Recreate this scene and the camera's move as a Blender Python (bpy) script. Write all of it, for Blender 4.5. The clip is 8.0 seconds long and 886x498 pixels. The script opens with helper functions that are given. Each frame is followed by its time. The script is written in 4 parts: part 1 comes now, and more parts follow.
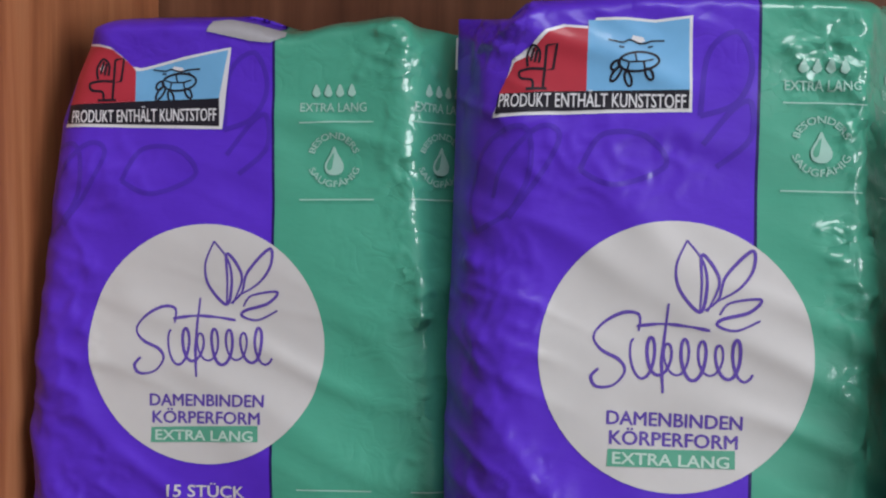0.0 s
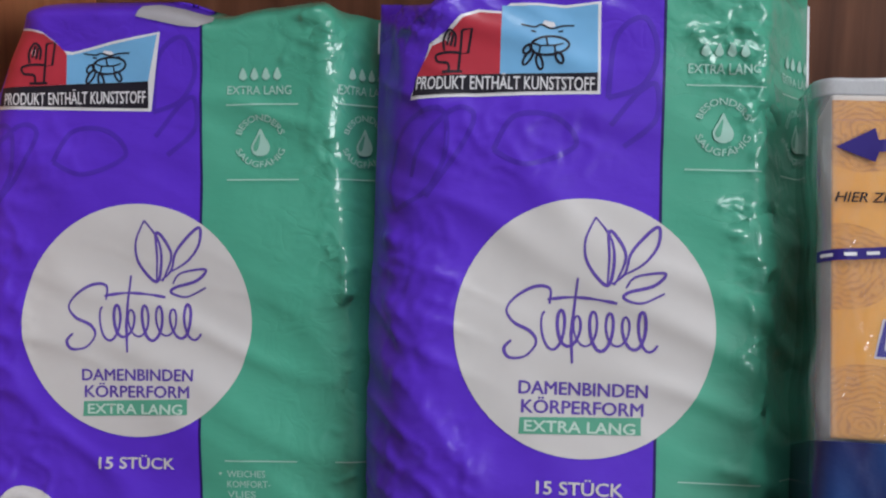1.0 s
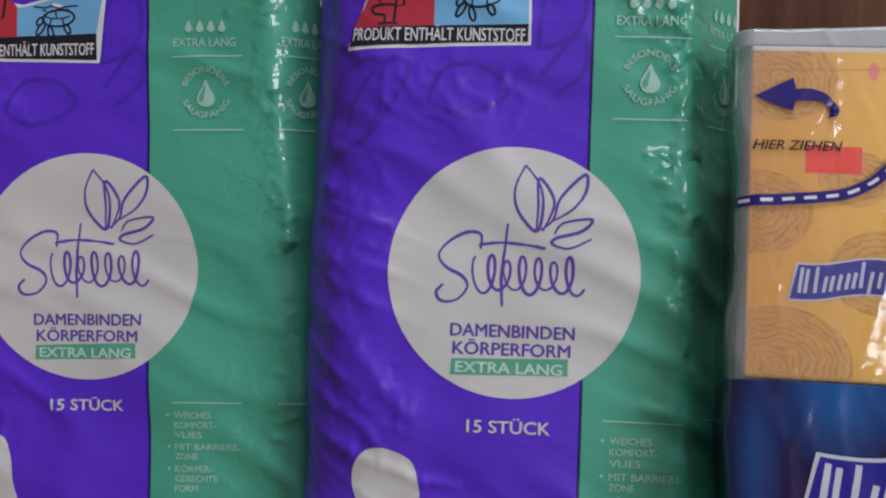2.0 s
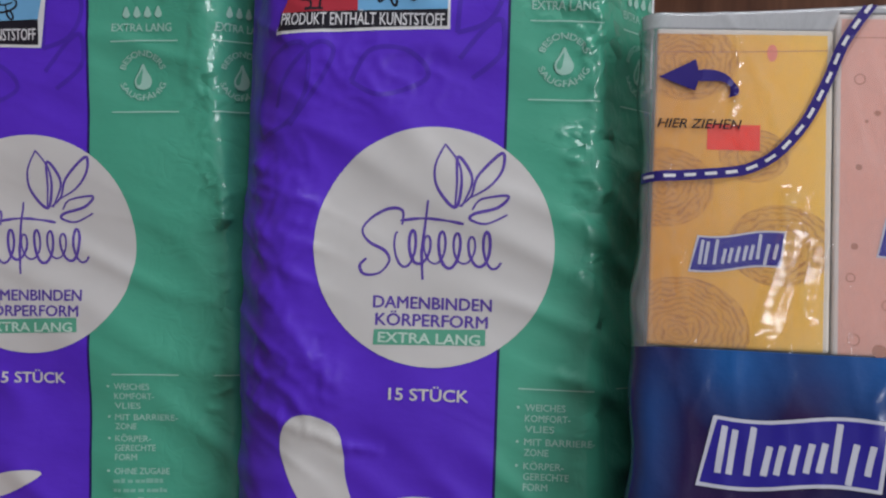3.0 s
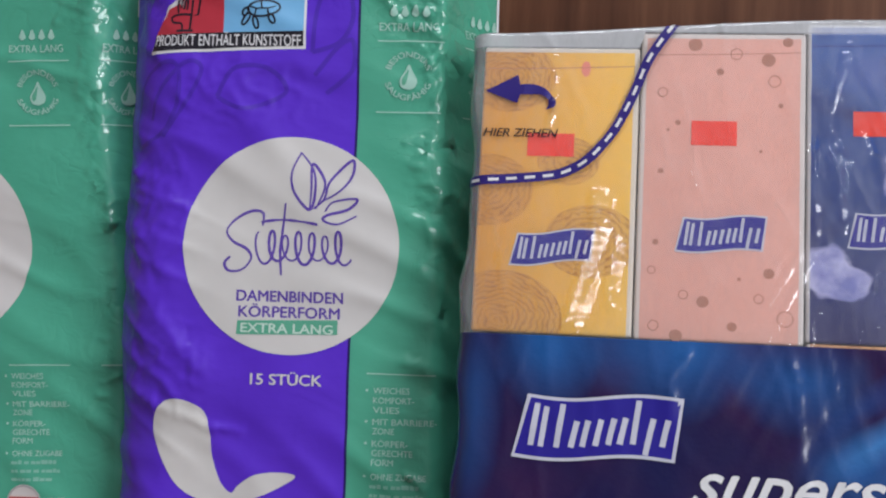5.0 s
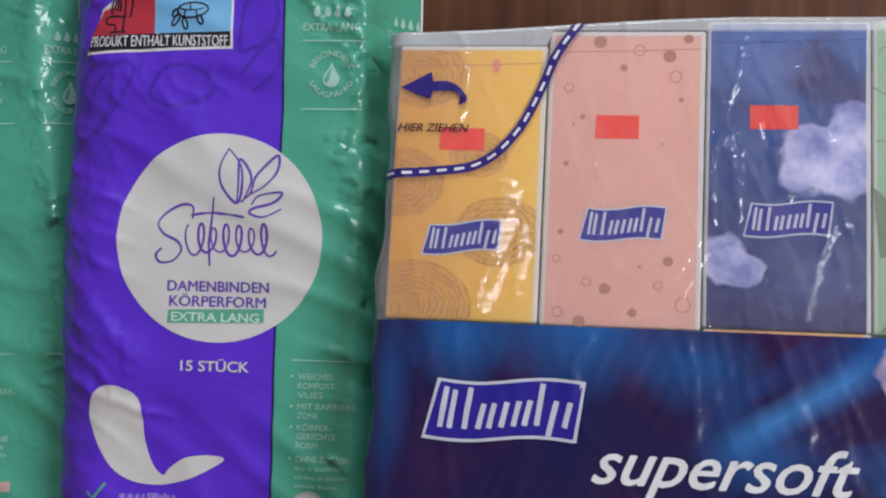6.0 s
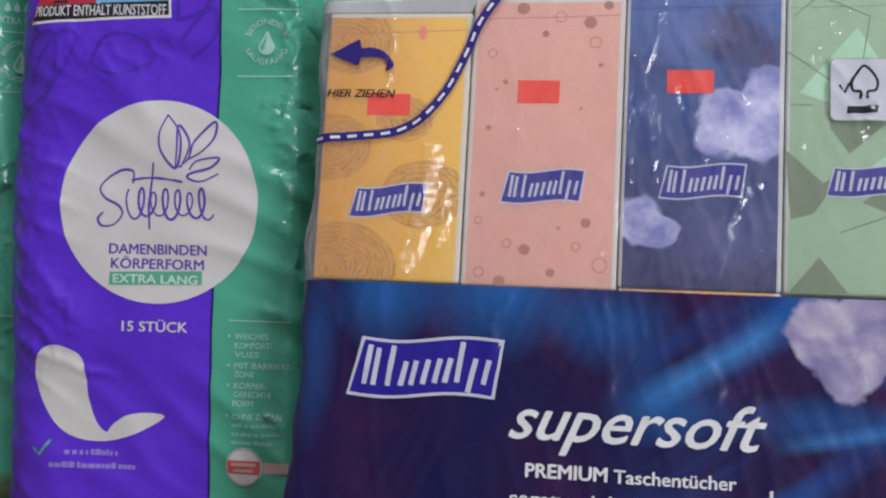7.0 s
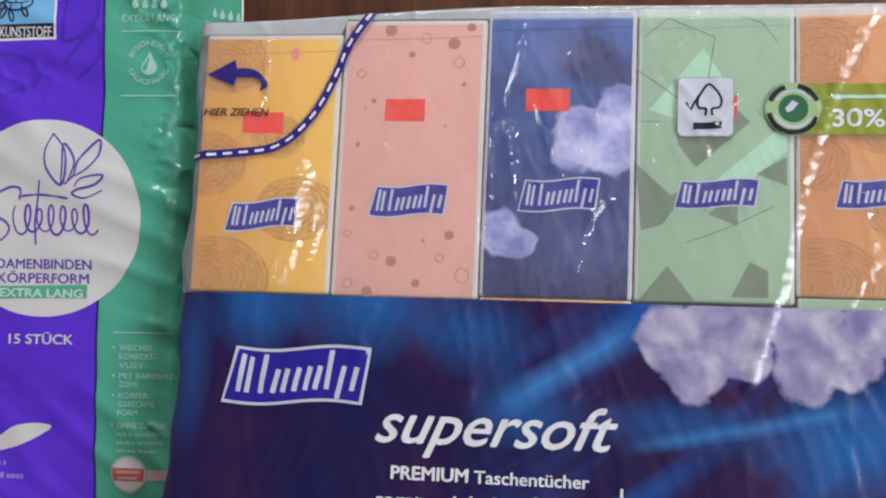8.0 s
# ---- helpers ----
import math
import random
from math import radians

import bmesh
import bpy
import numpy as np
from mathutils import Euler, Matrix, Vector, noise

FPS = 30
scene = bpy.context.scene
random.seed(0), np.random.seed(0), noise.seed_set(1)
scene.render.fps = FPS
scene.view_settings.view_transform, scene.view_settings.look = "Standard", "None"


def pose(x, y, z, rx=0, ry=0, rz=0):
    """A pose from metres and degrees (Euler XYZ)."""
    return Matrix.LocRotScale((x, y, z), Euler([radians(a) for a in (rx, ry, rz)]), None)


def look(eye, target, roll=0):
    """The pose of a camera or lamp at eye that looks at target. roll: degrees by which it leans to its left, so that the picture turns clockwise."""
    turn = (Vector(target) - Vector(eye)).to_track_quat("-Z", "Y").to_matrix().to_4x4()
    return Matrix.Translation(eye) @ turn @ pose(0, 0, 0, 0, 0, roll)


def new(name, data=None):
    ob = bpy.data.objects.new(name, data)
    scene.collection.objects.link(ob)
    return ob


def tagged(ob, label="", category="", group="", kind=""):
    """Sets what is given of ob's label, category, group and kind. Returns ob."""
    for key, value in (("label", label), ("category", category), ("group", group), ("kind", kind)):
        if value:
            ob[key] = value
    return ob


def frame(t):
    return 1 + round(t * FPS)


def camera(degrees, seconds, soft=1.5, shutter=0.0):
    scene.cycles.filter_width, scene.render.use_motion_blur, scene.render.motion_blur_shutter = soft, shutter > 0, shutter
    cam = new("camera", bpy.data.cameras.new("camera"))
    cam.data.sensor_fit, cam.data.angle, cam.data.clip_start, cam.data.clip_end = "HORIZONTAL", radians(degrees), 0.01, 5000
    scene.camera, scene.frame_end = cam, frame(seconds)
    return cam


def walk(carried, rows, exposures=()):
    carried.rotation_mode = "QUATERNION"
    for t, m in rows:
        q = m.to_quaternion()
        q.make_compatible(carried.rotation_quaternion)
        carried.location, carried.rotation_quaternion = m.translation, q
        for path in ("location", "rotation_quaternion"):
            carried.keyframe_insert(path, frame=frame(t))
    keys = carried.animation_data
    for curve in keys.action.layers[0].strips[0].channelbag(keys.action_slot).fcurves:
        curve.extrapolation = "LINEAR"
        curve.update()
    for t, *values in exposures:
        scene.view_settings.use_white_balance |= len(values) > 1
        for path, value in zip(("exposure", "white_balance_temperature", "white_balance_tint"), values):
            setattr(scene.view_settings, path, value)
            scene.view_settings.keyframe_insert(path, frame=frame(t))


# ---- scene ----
cam = camera(40.4, 8.0, soft=2.15)
PATH = [
    (0.0, (-0.0081, -0.3368, 1.2588), (-0.0710, 0.0158, 1.2224), 1.19),
    (0.5, (-0.0008, -0.3435, 1.2579), (-0.0576, 0.0097, 1.2176), 1.20),
    (1.0, (0.0084, -0.3477, 1.2572), (-0.0449, 0.0061, 1.2175), 1.15),
    (1.5, (0.0180, -0.3519, 1.2549), (-0.0358, 0.0012, 1.2100), 1.34),
    (3.0, (0.0543, -0.3692, 1.2492), (0.0030, -0.0165, 1.1985), 1.18),
    (3.5, (0.0641, -0.3791, 1.2504), (0.0137, -0.0264, 1.1991), 1.30),
    (4.0, (0.0781, -0.3881, 1.2516), (0.0285, -0.0349, 1.2029), 1.31),
    (5.3, (0.1213, -0.4046, 1.2485), (0.0679, -0.0515, 1.2032), 0.75),
    (5.5, (0.1290, -0.4070, 1.2487), (0.0765, -0.0538, 1.2027), 0.47),
    (6.0, (0.1462, -0.4123, 1.2490), (0.0887, -0.0599, 1.2028), 0.48),
    (6.5, (0.1659, -0.4141, 1.2483), (0.1049, -0.0626, 1.2003), 0.12),
    (7.0, (0.1807, -0.4180, 1.2454), (0.1166, -0.0677, 1.1926), 0.27),
    (7.5, (0.1963, -0.4250, 1.2440), (0.1373, -0.0733, 1.1944), 0.15),
    (8.0, (0.2150, -0.4300, 1.2477), (0.1623, -0.0773, 1.1987), 0.06),
]
walk(cam, [(t, look(eye, target, roll)) for t, eye, target, roll in PATH], [(0.0, 0.1), (0.5, 0.09), (1.0, 0.08), (1.5, -0.18), (3.0, -0.19), (3.5, 0.08), (4.0, 0.07), (5.5, 0.11), (6.5, 0.0), (7.0, 0.02), (8.0, 0.17)])

# ---- world and light ----
world = bpy.data.worlds.new("world")
scene.world = world
world.use_nodes = True
wn = world.node_tree.nodes
sky = wn.new("ShaderNodeTexSky")
sky.sky_type, sky.sun_disc = "NISHITA", False
sky.sun_elevation, sky.sun_rotation = radians(35), radians(150)
world.node_tree.links.new(sky.outputs["Color"], wn["Background"].inputs["Color"])
wn["Background"].inputs["Strength"].default_value = 0.1


def area_lamp(name, m, width, height, watts, colour):
    data = bpy.data.lights.new(name, "AREA")
    data.shape, data.size, data.size_y, data.energy, data.color = "RECTANGLE", width, height, watts, colour
    ob = new(name, data)
    ob.matrix_world = m
    return ob


area_lamp("window_daylight", look((2.06, -1.95, 1.42), (0.0, -0.1, 1.25)), 1.1, 1.1, 49.0, (0.89, 0.925, 1.0))
# added fill from overhead, with no fixture; brightens the fronts of the packs
area_lamp("overhead_fill_light", look((0.12, -0.42, 2.35), (0.05, -0.1, 1.2)), 0.5, 0.5, 7.2, (0.90, 0.93, 1.0))


# ---- materials ----
def base_material(name, rough=0.5, spec=0.5, metal=0.0, coat=0.0):
    m = bpy.data.materials.new(name)
    m.use_nodes = True
    b = m.node_tree.nodes["Principled BSDF"]
    b.inputs["Roughness"].default_value = rough
    b.inputs["Specular IOR Level"].default_value = spec
    b.inputs["Metallic"].default_value = metal
    b.inputs["Coat Weight"].default_value = coat
    b.inputs["Coat Roughness"].default_value = 0.06
    return m, m.node_tree.nodes, m.node_tree.links, b


def noise_node(nodes, links, vec, scale, detail=4.0, rough=0.55, distort=0.0):
    n = nodes.new("ShaderNodeTexNoise")
    n.inputs["Scale"].default_value = scale
    n.inputs["Detail"].default_value = detail
    n.inputs["Roughness"].default_value = rough
    n.inputs["Distortion"].default_value = distort
    if vec is not None:
        links.new(vec, n.inputs["Vector"])
    return n.outputs["Fac"]


def stretched(nodes, links, kind="Object", scale=(1, 1, 1), shift=(0, 0, 0), turn=0.0):
    tc = nodes.new("ShaderNodeTexCoord")
    mp = nodes.new("ShaderNodeMapping")
    mp.inputs["Scale"].default_value = scale
    mp.inputs["Location"].default_value = shift
    mp.inputs["Rotation"].default_value = (0, 0, turn)
    links.new(tc.outputs[kind], mp.inputs["Vector"])
    return mp.outputs["Vector"]


def ramp(nodes, links, fac, stops):
    r = nodes.new("ShaderNodeValToRGB")
    while len(r.color_ramp.elements) < len(stops):
        r.color_ramp.elements.new(0.5)
    for e, (p, c) in zip(r.color_ramp.elements, stops):
        e.position, e.color = p, (*c, 1)
    links.new(fac, r.inputs["Fac"])
    return r.outputs["Color"]


def mix(nodes, links, fac, a, b, mode="MIX"):
    n = nodes.new("ShaderNodeMix")
    n.data_type, n.blend_type = "RGBA", mode
    for value, k in ((fac, 0), (a, 6), (b, 7)):
        if hasattr(value, "is_linked"):
            links.new(value, n.inputs[k])
        elif k == 0:
            n.inputs[0].default_value = value
        else:
            n.inputs[k].default_value = (*value, 1)
    return n.outputs[2]


def calc(nodes, links, op, a, b=0.0, c=0.0, clamp=False):
    n = nodes.new("ShaderNodeMath")
    n.operation, n.use_clamp = op, clamp
    for k, value in enumerate((a, b, c)):
        if hasattr(value, "is_linked"):
            links.new(value, n.inputs[k])
        else:
            n.inputs[k].default_value = value
    return n.outputs[0]


def bump(nodes, links, b, height, strength, distance):
    n = nodes.new("ShaderNodeBump")
    n.inputs["Strength"].default_value = strength
    n.inputs["Distance"].default_value = distance
    links.new(height, n.inputs["Height"])
    links.new(n.outputs["Normal"], b.inputs["Normal"])


def wood_material(name, dark, mid, light, rough=0.42):
    m, n, l, b = base_material(name, rough, 0.4)
    v = stretched(n, l, "Object", (9, 9, 0.55))
    grain = noise_node(n, l, v, 9, 7, 0.62, 0.35)
    v2 = stretched(n, l, "Object", (60, 60, 1.6))
    fine = noise_node(n, l, v2, 8, 3, 0.6)
    c = ramp(n, l, grain, [(0.3, dark), (0.52, mid), (0.72, light)])
    c = mix(n, l, calc(n, l, "MULTIPLY", fine, 0.35), c, dark)
    l.new(c, b.inputs["Base Color"])
    bump(n, l, b, fine, 0.15, 0.0004)
    return m


def film_uv(n, l):
    uv = n.new("ShaderNodeUVMap")
    uv.uv_map = "print"
    sep = n.new("ShaderNodeSeparateXYZ")
    l.new(uv.outputs["UV"], sep.inputs["Vector"])
    return uv.outputs["UV"], sep.outputs["X"], sep.outputs["Y"]


def facets(n, l, uv, scale, stretch):
    """A height field of flat tilted facets, in the units of uv."""
    mp = n.new("ShaderNodeMapping")
    mp.inputs["Scale"].default_value, mp.inputs["Rotation"].default_value = stretch, (0, 0, 0.6)
    l.new(uv, mp.inputs["Vector"])
    warp = n.new("ShaderNodeTexNoise")
    warp.inputs["Scale"].default_value, warp.inputs["Detail"].default_value = 1.3, 2
    l.new(mp.outputs["Vector"], warp.inputs["Vector"])
    bent = n.new("ShaderNodeVectorMath")
    bent.operation, bent.inputs[1].default_value = "MULTIPLY_ADD", (0.7, 0.7, 0)
    l.new(warp.outputs["Color"], bent.inputs[0])
    l.new(mp.outputs["Vector"], bent.inputs[2])
    cells = n.new("ShaderNodeTexVoronoi")
    cells.voronoi_dimensions, cells.inputs["Scale"].default_value = "2D", scale
    l.new(bent.outputs[0], cells.inputs["Vector"])
    away, tilt, dot = n.new("ShaderNodeVectorMath"), n.new("ShaderNodeVectorMath"), n.new("ShaderNodeVectorMath")
    away.operation, tilt.operation, dot.operation = "SUBTRACT", "SUBTRACT", "DOT_PRODUCT"
    tilt.inputs[1].default_value = (0.5, 0.5, 0.5)
    l.new(bent.outputs[0], away.inputs[0])
    l.new(cells.outputs["Position"], away.inputs[1])
    l.new(cells.outputs["Color"], tilt.inputs[0])
    l.new(away.outputs[0], dot.inputs[0])
    l.new(tilt.outputs[0], dot.inputs[1])
    return dot.outputs["Value"]


def bag_material():
    """Printed plastic film: violet panel, thin navy line and sea-green panel, by the film's own coordinates in centimetres."""
    m, n, l, b = base_material("printed_bag_film", 0.36, 0.34, 0.0, 0.65)
    uv, x, y = film_uv(n, l)
    cloud = noise_node(n, l, uv, 0.45, 4, 0.6)
    fine = noise_node(n, l, uv, 7, 3, 0.6)
    violet = mix(n, l, cloud, (0.082, 0.020, 0.47), (0.122, 0.036, 0.64))
    green = mix(n, l, cloud, (0.057, 0.32, 0.208), (0.083, 0.40, 0.268))
    edge = calc(n, l, "GREATER_THAN", x, 1.93)
    line = calc(n, l, "MULTIPLY", calc(n, l, "GREATER_THAN", x, 1.86), calc(n, l, "LESS_THAN", x, 1.95))
    c = mix(n, l, edge, violet, green)
    c = mix(n, l, line, c, (0.016, 0.008, 0.10))
    l.new(c, b.inputs["Base Color"])
    l.new(calc(n, l, "MULTIPLY_ADD", cloud, 0.16, 0.32), b.inputs["Roughness"])
    fold = calc(n, l, "DIVIDE", calc(n, l, "SUBTRACT", x, 3.2), 2.0, 0.0, True)
    high = calc(n, l, "DIVIDE", calc(n, l, "SUBTRACT", y, 6.6), 2.2, 0.0, True)
    rid = noise_node(n, l, uv, 1.0, 2, 0.5, 0.8)
    rid = calc(n, l, "ABSOLUTE", calc(n, l, "SUBTRACT", rid, 0.5))
    rid = calc(n, l, "MULTIPLY", rid, calc(n, l, "MULTIPLY_ADD", calc(n, l, "MAXIMUM", fold, high), 1.3, 0.25))
    mp = n.new("ShaderNodeMapping")
    mp.inputs["Rotation"].default_value = (0, 0, radians(18))
    mp.inputs["Scale"].default_value = (0.55, 1.7, 1)
    l.new(uv, mp.inputs["Vector"])
    pleat = calc(n, l, "ABSOLUTE", calc(n, l, "SUBTRACT", noise_node(n, l, mp.outputs["Vector"], 0.9, 3, 0.55, 0.5), 0.5))
    rid = calc(n, l, "MULTIPLY_ADD", pleat, 0.30, rid)
    # crumpled zones: small flat facets with random tilts
    attr = n.new("ShaderNodeAttribute")
    attr.attribute_name = "crumple"
    zone = calc(n, l, "MULTIPLY", attr.outputs["Fac"], calc(n, l, "MULTIPLY_ADD", noise_node(n, l, uv, 0.9, 2, 0.5), 2.4, -0.5), 0.0, True)
    l.new(calc(n, l, "MAXIMUM", calc(n, l, "MULTIPLY_ADD", edge, 0.78, 0.06), calc(n, l, "MULTIPLY", zone, 0.8)), b.inputs["Coat Weight"])
    soft_n = n.new("ShaderNodeBump")
    soft_n.inputs["Strength"].default_value, soft_n.inputs["Distance"].default_value = 0.36, 0.0014
    l.new(calc(n, l, "MULTIPLY_ADD", fine, 0.05, rid), soft_n.inputs["Height"])
    facet_n = n.new("ShaderNodeBump")
    facet_n.inputs["Strength"].default_value, facet_n.inputs["Distance"].default_value = 1.0, 0.01
    l.new(calc(n, l, "MULTIPLY", facets(n, l, uv, 1.5, (1.0, 1.5, 1.0)), calc(n, l, "MULTIPLY", zone, 0.75)), facet_n.inputs["Height"])
    l.new(soft_n.outputs["Normal"], facet_n.inputs["Normal"])
    l.new(facet_n.outputs["Normal"], b.inputs["Normal"])
    l.new(facet_n.outputs["Normal"], b.inputs["Coat Normal"])
    return m


def ink(name, colour, rough=0.42, vary=0.12, spec=0.35, coat=0.25):
    m, n, l, b = base_material(name, rough, spec, 0.0, coat)
    v = stretched(n, l, "Object", (1, 1, 1))
    f = noise_node(n, l, v, 90, 4, 0.6)
    l.new(mix(n, l, f, tuple(c * (1 - vary) for c in colour), tuple(min(1, c * (1 + vary)) for c in colour)), b.inputs["Base Color"])
    return m


def clear_film_material():
    m = bpy.data.materials.new("clear_film")
    m.use_nodes = True
    n, l = m.node_tree.nodes, m.node_tree.links
    n.remove(n["Principled BSDF"])
    out = n["Material Output"]
    clear = n.new("ShaderNodeBsdfTransparent")
    clear.inputs["Color"].default_value = (0.97, 0.97, 0.97, 1)
    haze = n.new("ShaderNodeBsdfDiffuse")
    haze.inputs["Color"].default_value = (0.85, 0.86, 0.88, 1)
    gloss = n.new("ShaderNodeBsdfGlossy")
    gloss.inputs["Roughness"].default_value = 0.07
    uv, x, y = film_uv(n, l)
    f = noise_node(n, l, uv, 1.1, 5, 0.6, 0.8)
    mp = n.new("ShaderNodeMapping")
    mp.inputs["Scale"].default_value = (1.6, 0.5, 1)
    l.new(uv, mp.inputs["Vector"])
    streak = noise_node(n, l, mp.outputs["Vector"], 1.6, 4, 0.6, 1.2)
    streak = calc(n, l, "POWER", calc(n, l, "SUBTRACT", 1.0, calc(n, l, "MULTIPLY", calc(n, l, "ABSOLUTE", calc(n, l, "SUBTRACT", streak, 0.5)), 7.0), 0.0, True), 2.0)
    bp = n.new("ShaderNodeBump")
    bp.inputs["Strength"].default_value, bp.inputs["Distance"].default_value = 0.22, 0.0012
    l.new(calc(n, l, "MULTIPLY_ADD", streak, 0.16, f), bp.inputs["Height"])
    l.new(bp.outputs["Normal"], gloss.inputs["Normal"])
    m1 = n.new("ShaderNodeMixShader")
    rim_left = calc(n, l, "DIVIDE", calc(n, l, "SUBTRACT", -7.42, x), 0.3, 0.0, True)
    rim_left = calc(n, l, "MULTIPLY", rim_left, calc(n, l, "DIVIDE", calc(n, l, "ADD", x, 8.4), 0.6, 0.0, True))
    step_up = calc(n, l, "MULTIPLY_ADD", calc(n, l, "DIVIDE", calc(n, l, "ADD", x, 2.6), 0.2, 0.0, True), 0.55, 6.72)
    rim_top = calc(n, l, "DIVIDE", calc(n, l, "SUBTRACT", y, step_up), 0.12, 0.0, True)
    rim = calc(n, l, "MAXIMUM", calc(n, l, "MULTIPLY", rim_left, 0.18), calc(n, l, "MULTIPLY", rim_top, 0.46))
    l.new(calc(n, l, "ADD", calc(n, l, "MULTIPLY_ADD", streak, 0.04, calc(n, l, "MULTIPLY", f, 0.085)), rim, 0.0, True), m1.inputs[0])
    l.new(clear.outputs[0], m1.inputs[1])
    l.new(haze.outputs[0], m1.inputs[2])
    fr = n.new("ShaderNodeFresnel")
    fr.inputs["IOR"].default_value = 1.5
    l.new(bp.outputs["Normal"], fr.inputs["Normal"])
    m2 = n.new("ShaderNodeMixShader")
    l.new(calc(n, l, "MULTIPLY_ADD", fr.outputs[0], 1.5, 0.015, True), m2.inputs[0])
    l.new(m1.outputs[0], m2.inputs[1])
    l.new(gloss.outputs[0], m2.inputs[2])
    l.new(m2.outputs[0], out.inputs["Surface"])
    return m


def ellipse_mask(n, l, x, y, cx, cy, rx, ry, wobble, amount, soft=0.25):
    dx = calc(n, l, "DIVIDE", calc(n, l, "SUBTRACT", x, cx), rx)
    dy = calc(n, l, "DIVIDE", calc(n, l, "SUBTRACT", y, cy), ry)
    d = calc(n, l, "SQRT", calc(n, l, "ADD", calc(n, l, "MULTIPLY", dx, dx), calc(n, l, "MULTIPLY", dy, dy)))
    d = calc(n, l, "ADD", d, calc(n, l, "MULTIPLY", calc(n, l, "SUBTRACT", wobble, 0.5), amount))
    return calc(n, l, "DIVIDE", calc(n, l, "SUBTRACT", 1.0, d), soft, 0.0, True)


def night_film_material():
    """The opaque printed lower wrap: navy and plum sky with blue beams and a bank of clouds."""
    m, n, l, b = base_material("night_sky_film", 0.26, 0.4, 0.0, 0.2)
    uv, x, y = film_uv(n, l)
    big = noise_node(n, l, uv, 0.22, 3, 0.5)
    mp = n.new("ShaderNodeMapping")
    mp.inputs["Rotation"].default_value = (0, 0, radians(-34))
    l.new(uv, mp.inputs["Vector"])
    mp2 = n.new("ShaderNodeMapping")
    mp2.inputs["Scale"].default_value = (0.07, 0.55, 1)
    l.new(mp.outputs["Vector"], mp2.inputs["Vector"])
    beam = noise_node(n, l, mp2.outputs["Vector"], 1.0, 3, 0.5)
    vor = n.new("ShaderNodeTexVoronoi")
    vor.feature, vor.inputs["Scale"].default_value = "SMOOTH_F1", 1.35
    warp = n.new("ShaderNodeTexNoise")
    warp.inputs["Scale"].default_value, warp.inputs["Detail"].default_value = 1.6, 3
    l.new(uv, warp.inputs["Vector"])
    vm = n.new("ShaderNodeVectorMath")
    vm.operation = "MULTIPLY_ADD"
    vm.inputs[1].default_value = (0.5, 0.5, 0)
    l.new(warp.outputs["Color"], vm.inputs[0])
    l.new(uv, vm.inputs[2])
    l.new(vm.outputs[0], vor.inputs["Vector"])
    lump = vor.outputs["Distance"]
    lump2 = noise_node(n, l, uv, 0.85, 4, 0.5)
    c = ramp(n, l, big, [(0.30, (0.008, 0.009, 0.066)), (0.50, (0.018, 0.008, 0.058)), (0.68, (0.042, 0.011, 0.062))])
    right = calc(n, l, "DIVIDE", calc(n, l, "SUBTRACT", x, 2.0), 6.0, 0.0, True)
    beam_f = calc(n, l, "MULTIPLY", calc(n, l, "MULTIPLY", calc(n, l, "SUBTRACT", beam, 0.46), 4.6, 0.0, True), right)
    c = mix(n, l, beam_f, c, (0.011, 0.075, 0.31))
    for cx, cy, rx, ry, k in ((-5.0, -3.0, 1.7, 2.2, 0.8), (-1.0, -2.8, 4.0, 2.2, 0.85), (-7.4, -5.0, 1.0, 3.5, 0.4), (2.6, -3.8, 2.4, 1.7, 0.6), (4.4, -6.2, 2.2, 1.4, 0.7), (9.5, -6.6, 4.0, 1.0, 0.55), (15.0, -7.2, 4.2, 2.2, 0.95)):
        f = ellipse_mask(n, l, x, y, cx, cy, rx, ry, big, 0.9, 0.9)
        c = mix(n, l, calc(n, l, "MULTIPLY", f, k), c, (0.016, 0.115, 0.37))
    # two rays of light that slant down from the clouds
    for ax, ay, slope, wide, x0, x1, k in ((8.1, -3.3, 0.62, 0.75, 3.2, 8.3, 0.85), (11.3, -6.6, 0.20, 0.35, 7.6, 15.5, 0.6)):
        d = calc(n, l, "SUBTRACT", calc(n, l, "SUBTRACT", y, ay), calc(n, l, "MULTIPLY", calc(n, l, "SUBTRACT", x, ax), slope))
        f = calc(n, l, "SUBTRACT", 1.0, calc(n, l, "DIVIDE", calc(n, l, "ABSOLUTE", calc(n, l, "ADD", d, calc(n, l, "MULTIPLY", big, 0.3))), wide), 0.0, True)
        f = calc(n, l, "MULTIPLY", f, calc(n, l, "MULTIPLY", calc(n, l, "DIVIDE", calc(n, l, "SUBTRACT", x, x0), 1.6, 0.0, True), calc(n, l, "DIVIDE", calc(n, l, "SUBTRACT", x1, x), 1.2, 0.0, True)))
        c = mix(n, l, calc(n, l, "MULTIPLY", f, k), c, (0.05, 0.21, 0.52))
    puff = noise_node(n, l, uv, 0.8, 4, 0.5, 0.4)
    cloud_c = ramp(n, l, calc(n, l, "SUBTRACT", puff, calc(n, l, "MULTIPLY", lump, 0.22)), [(0.20, (0.21, 0.19, 0.37)), (0.38, (0.33, 0.29, 0.45)), (0.58, (0.50, 0.46, 0.56))])
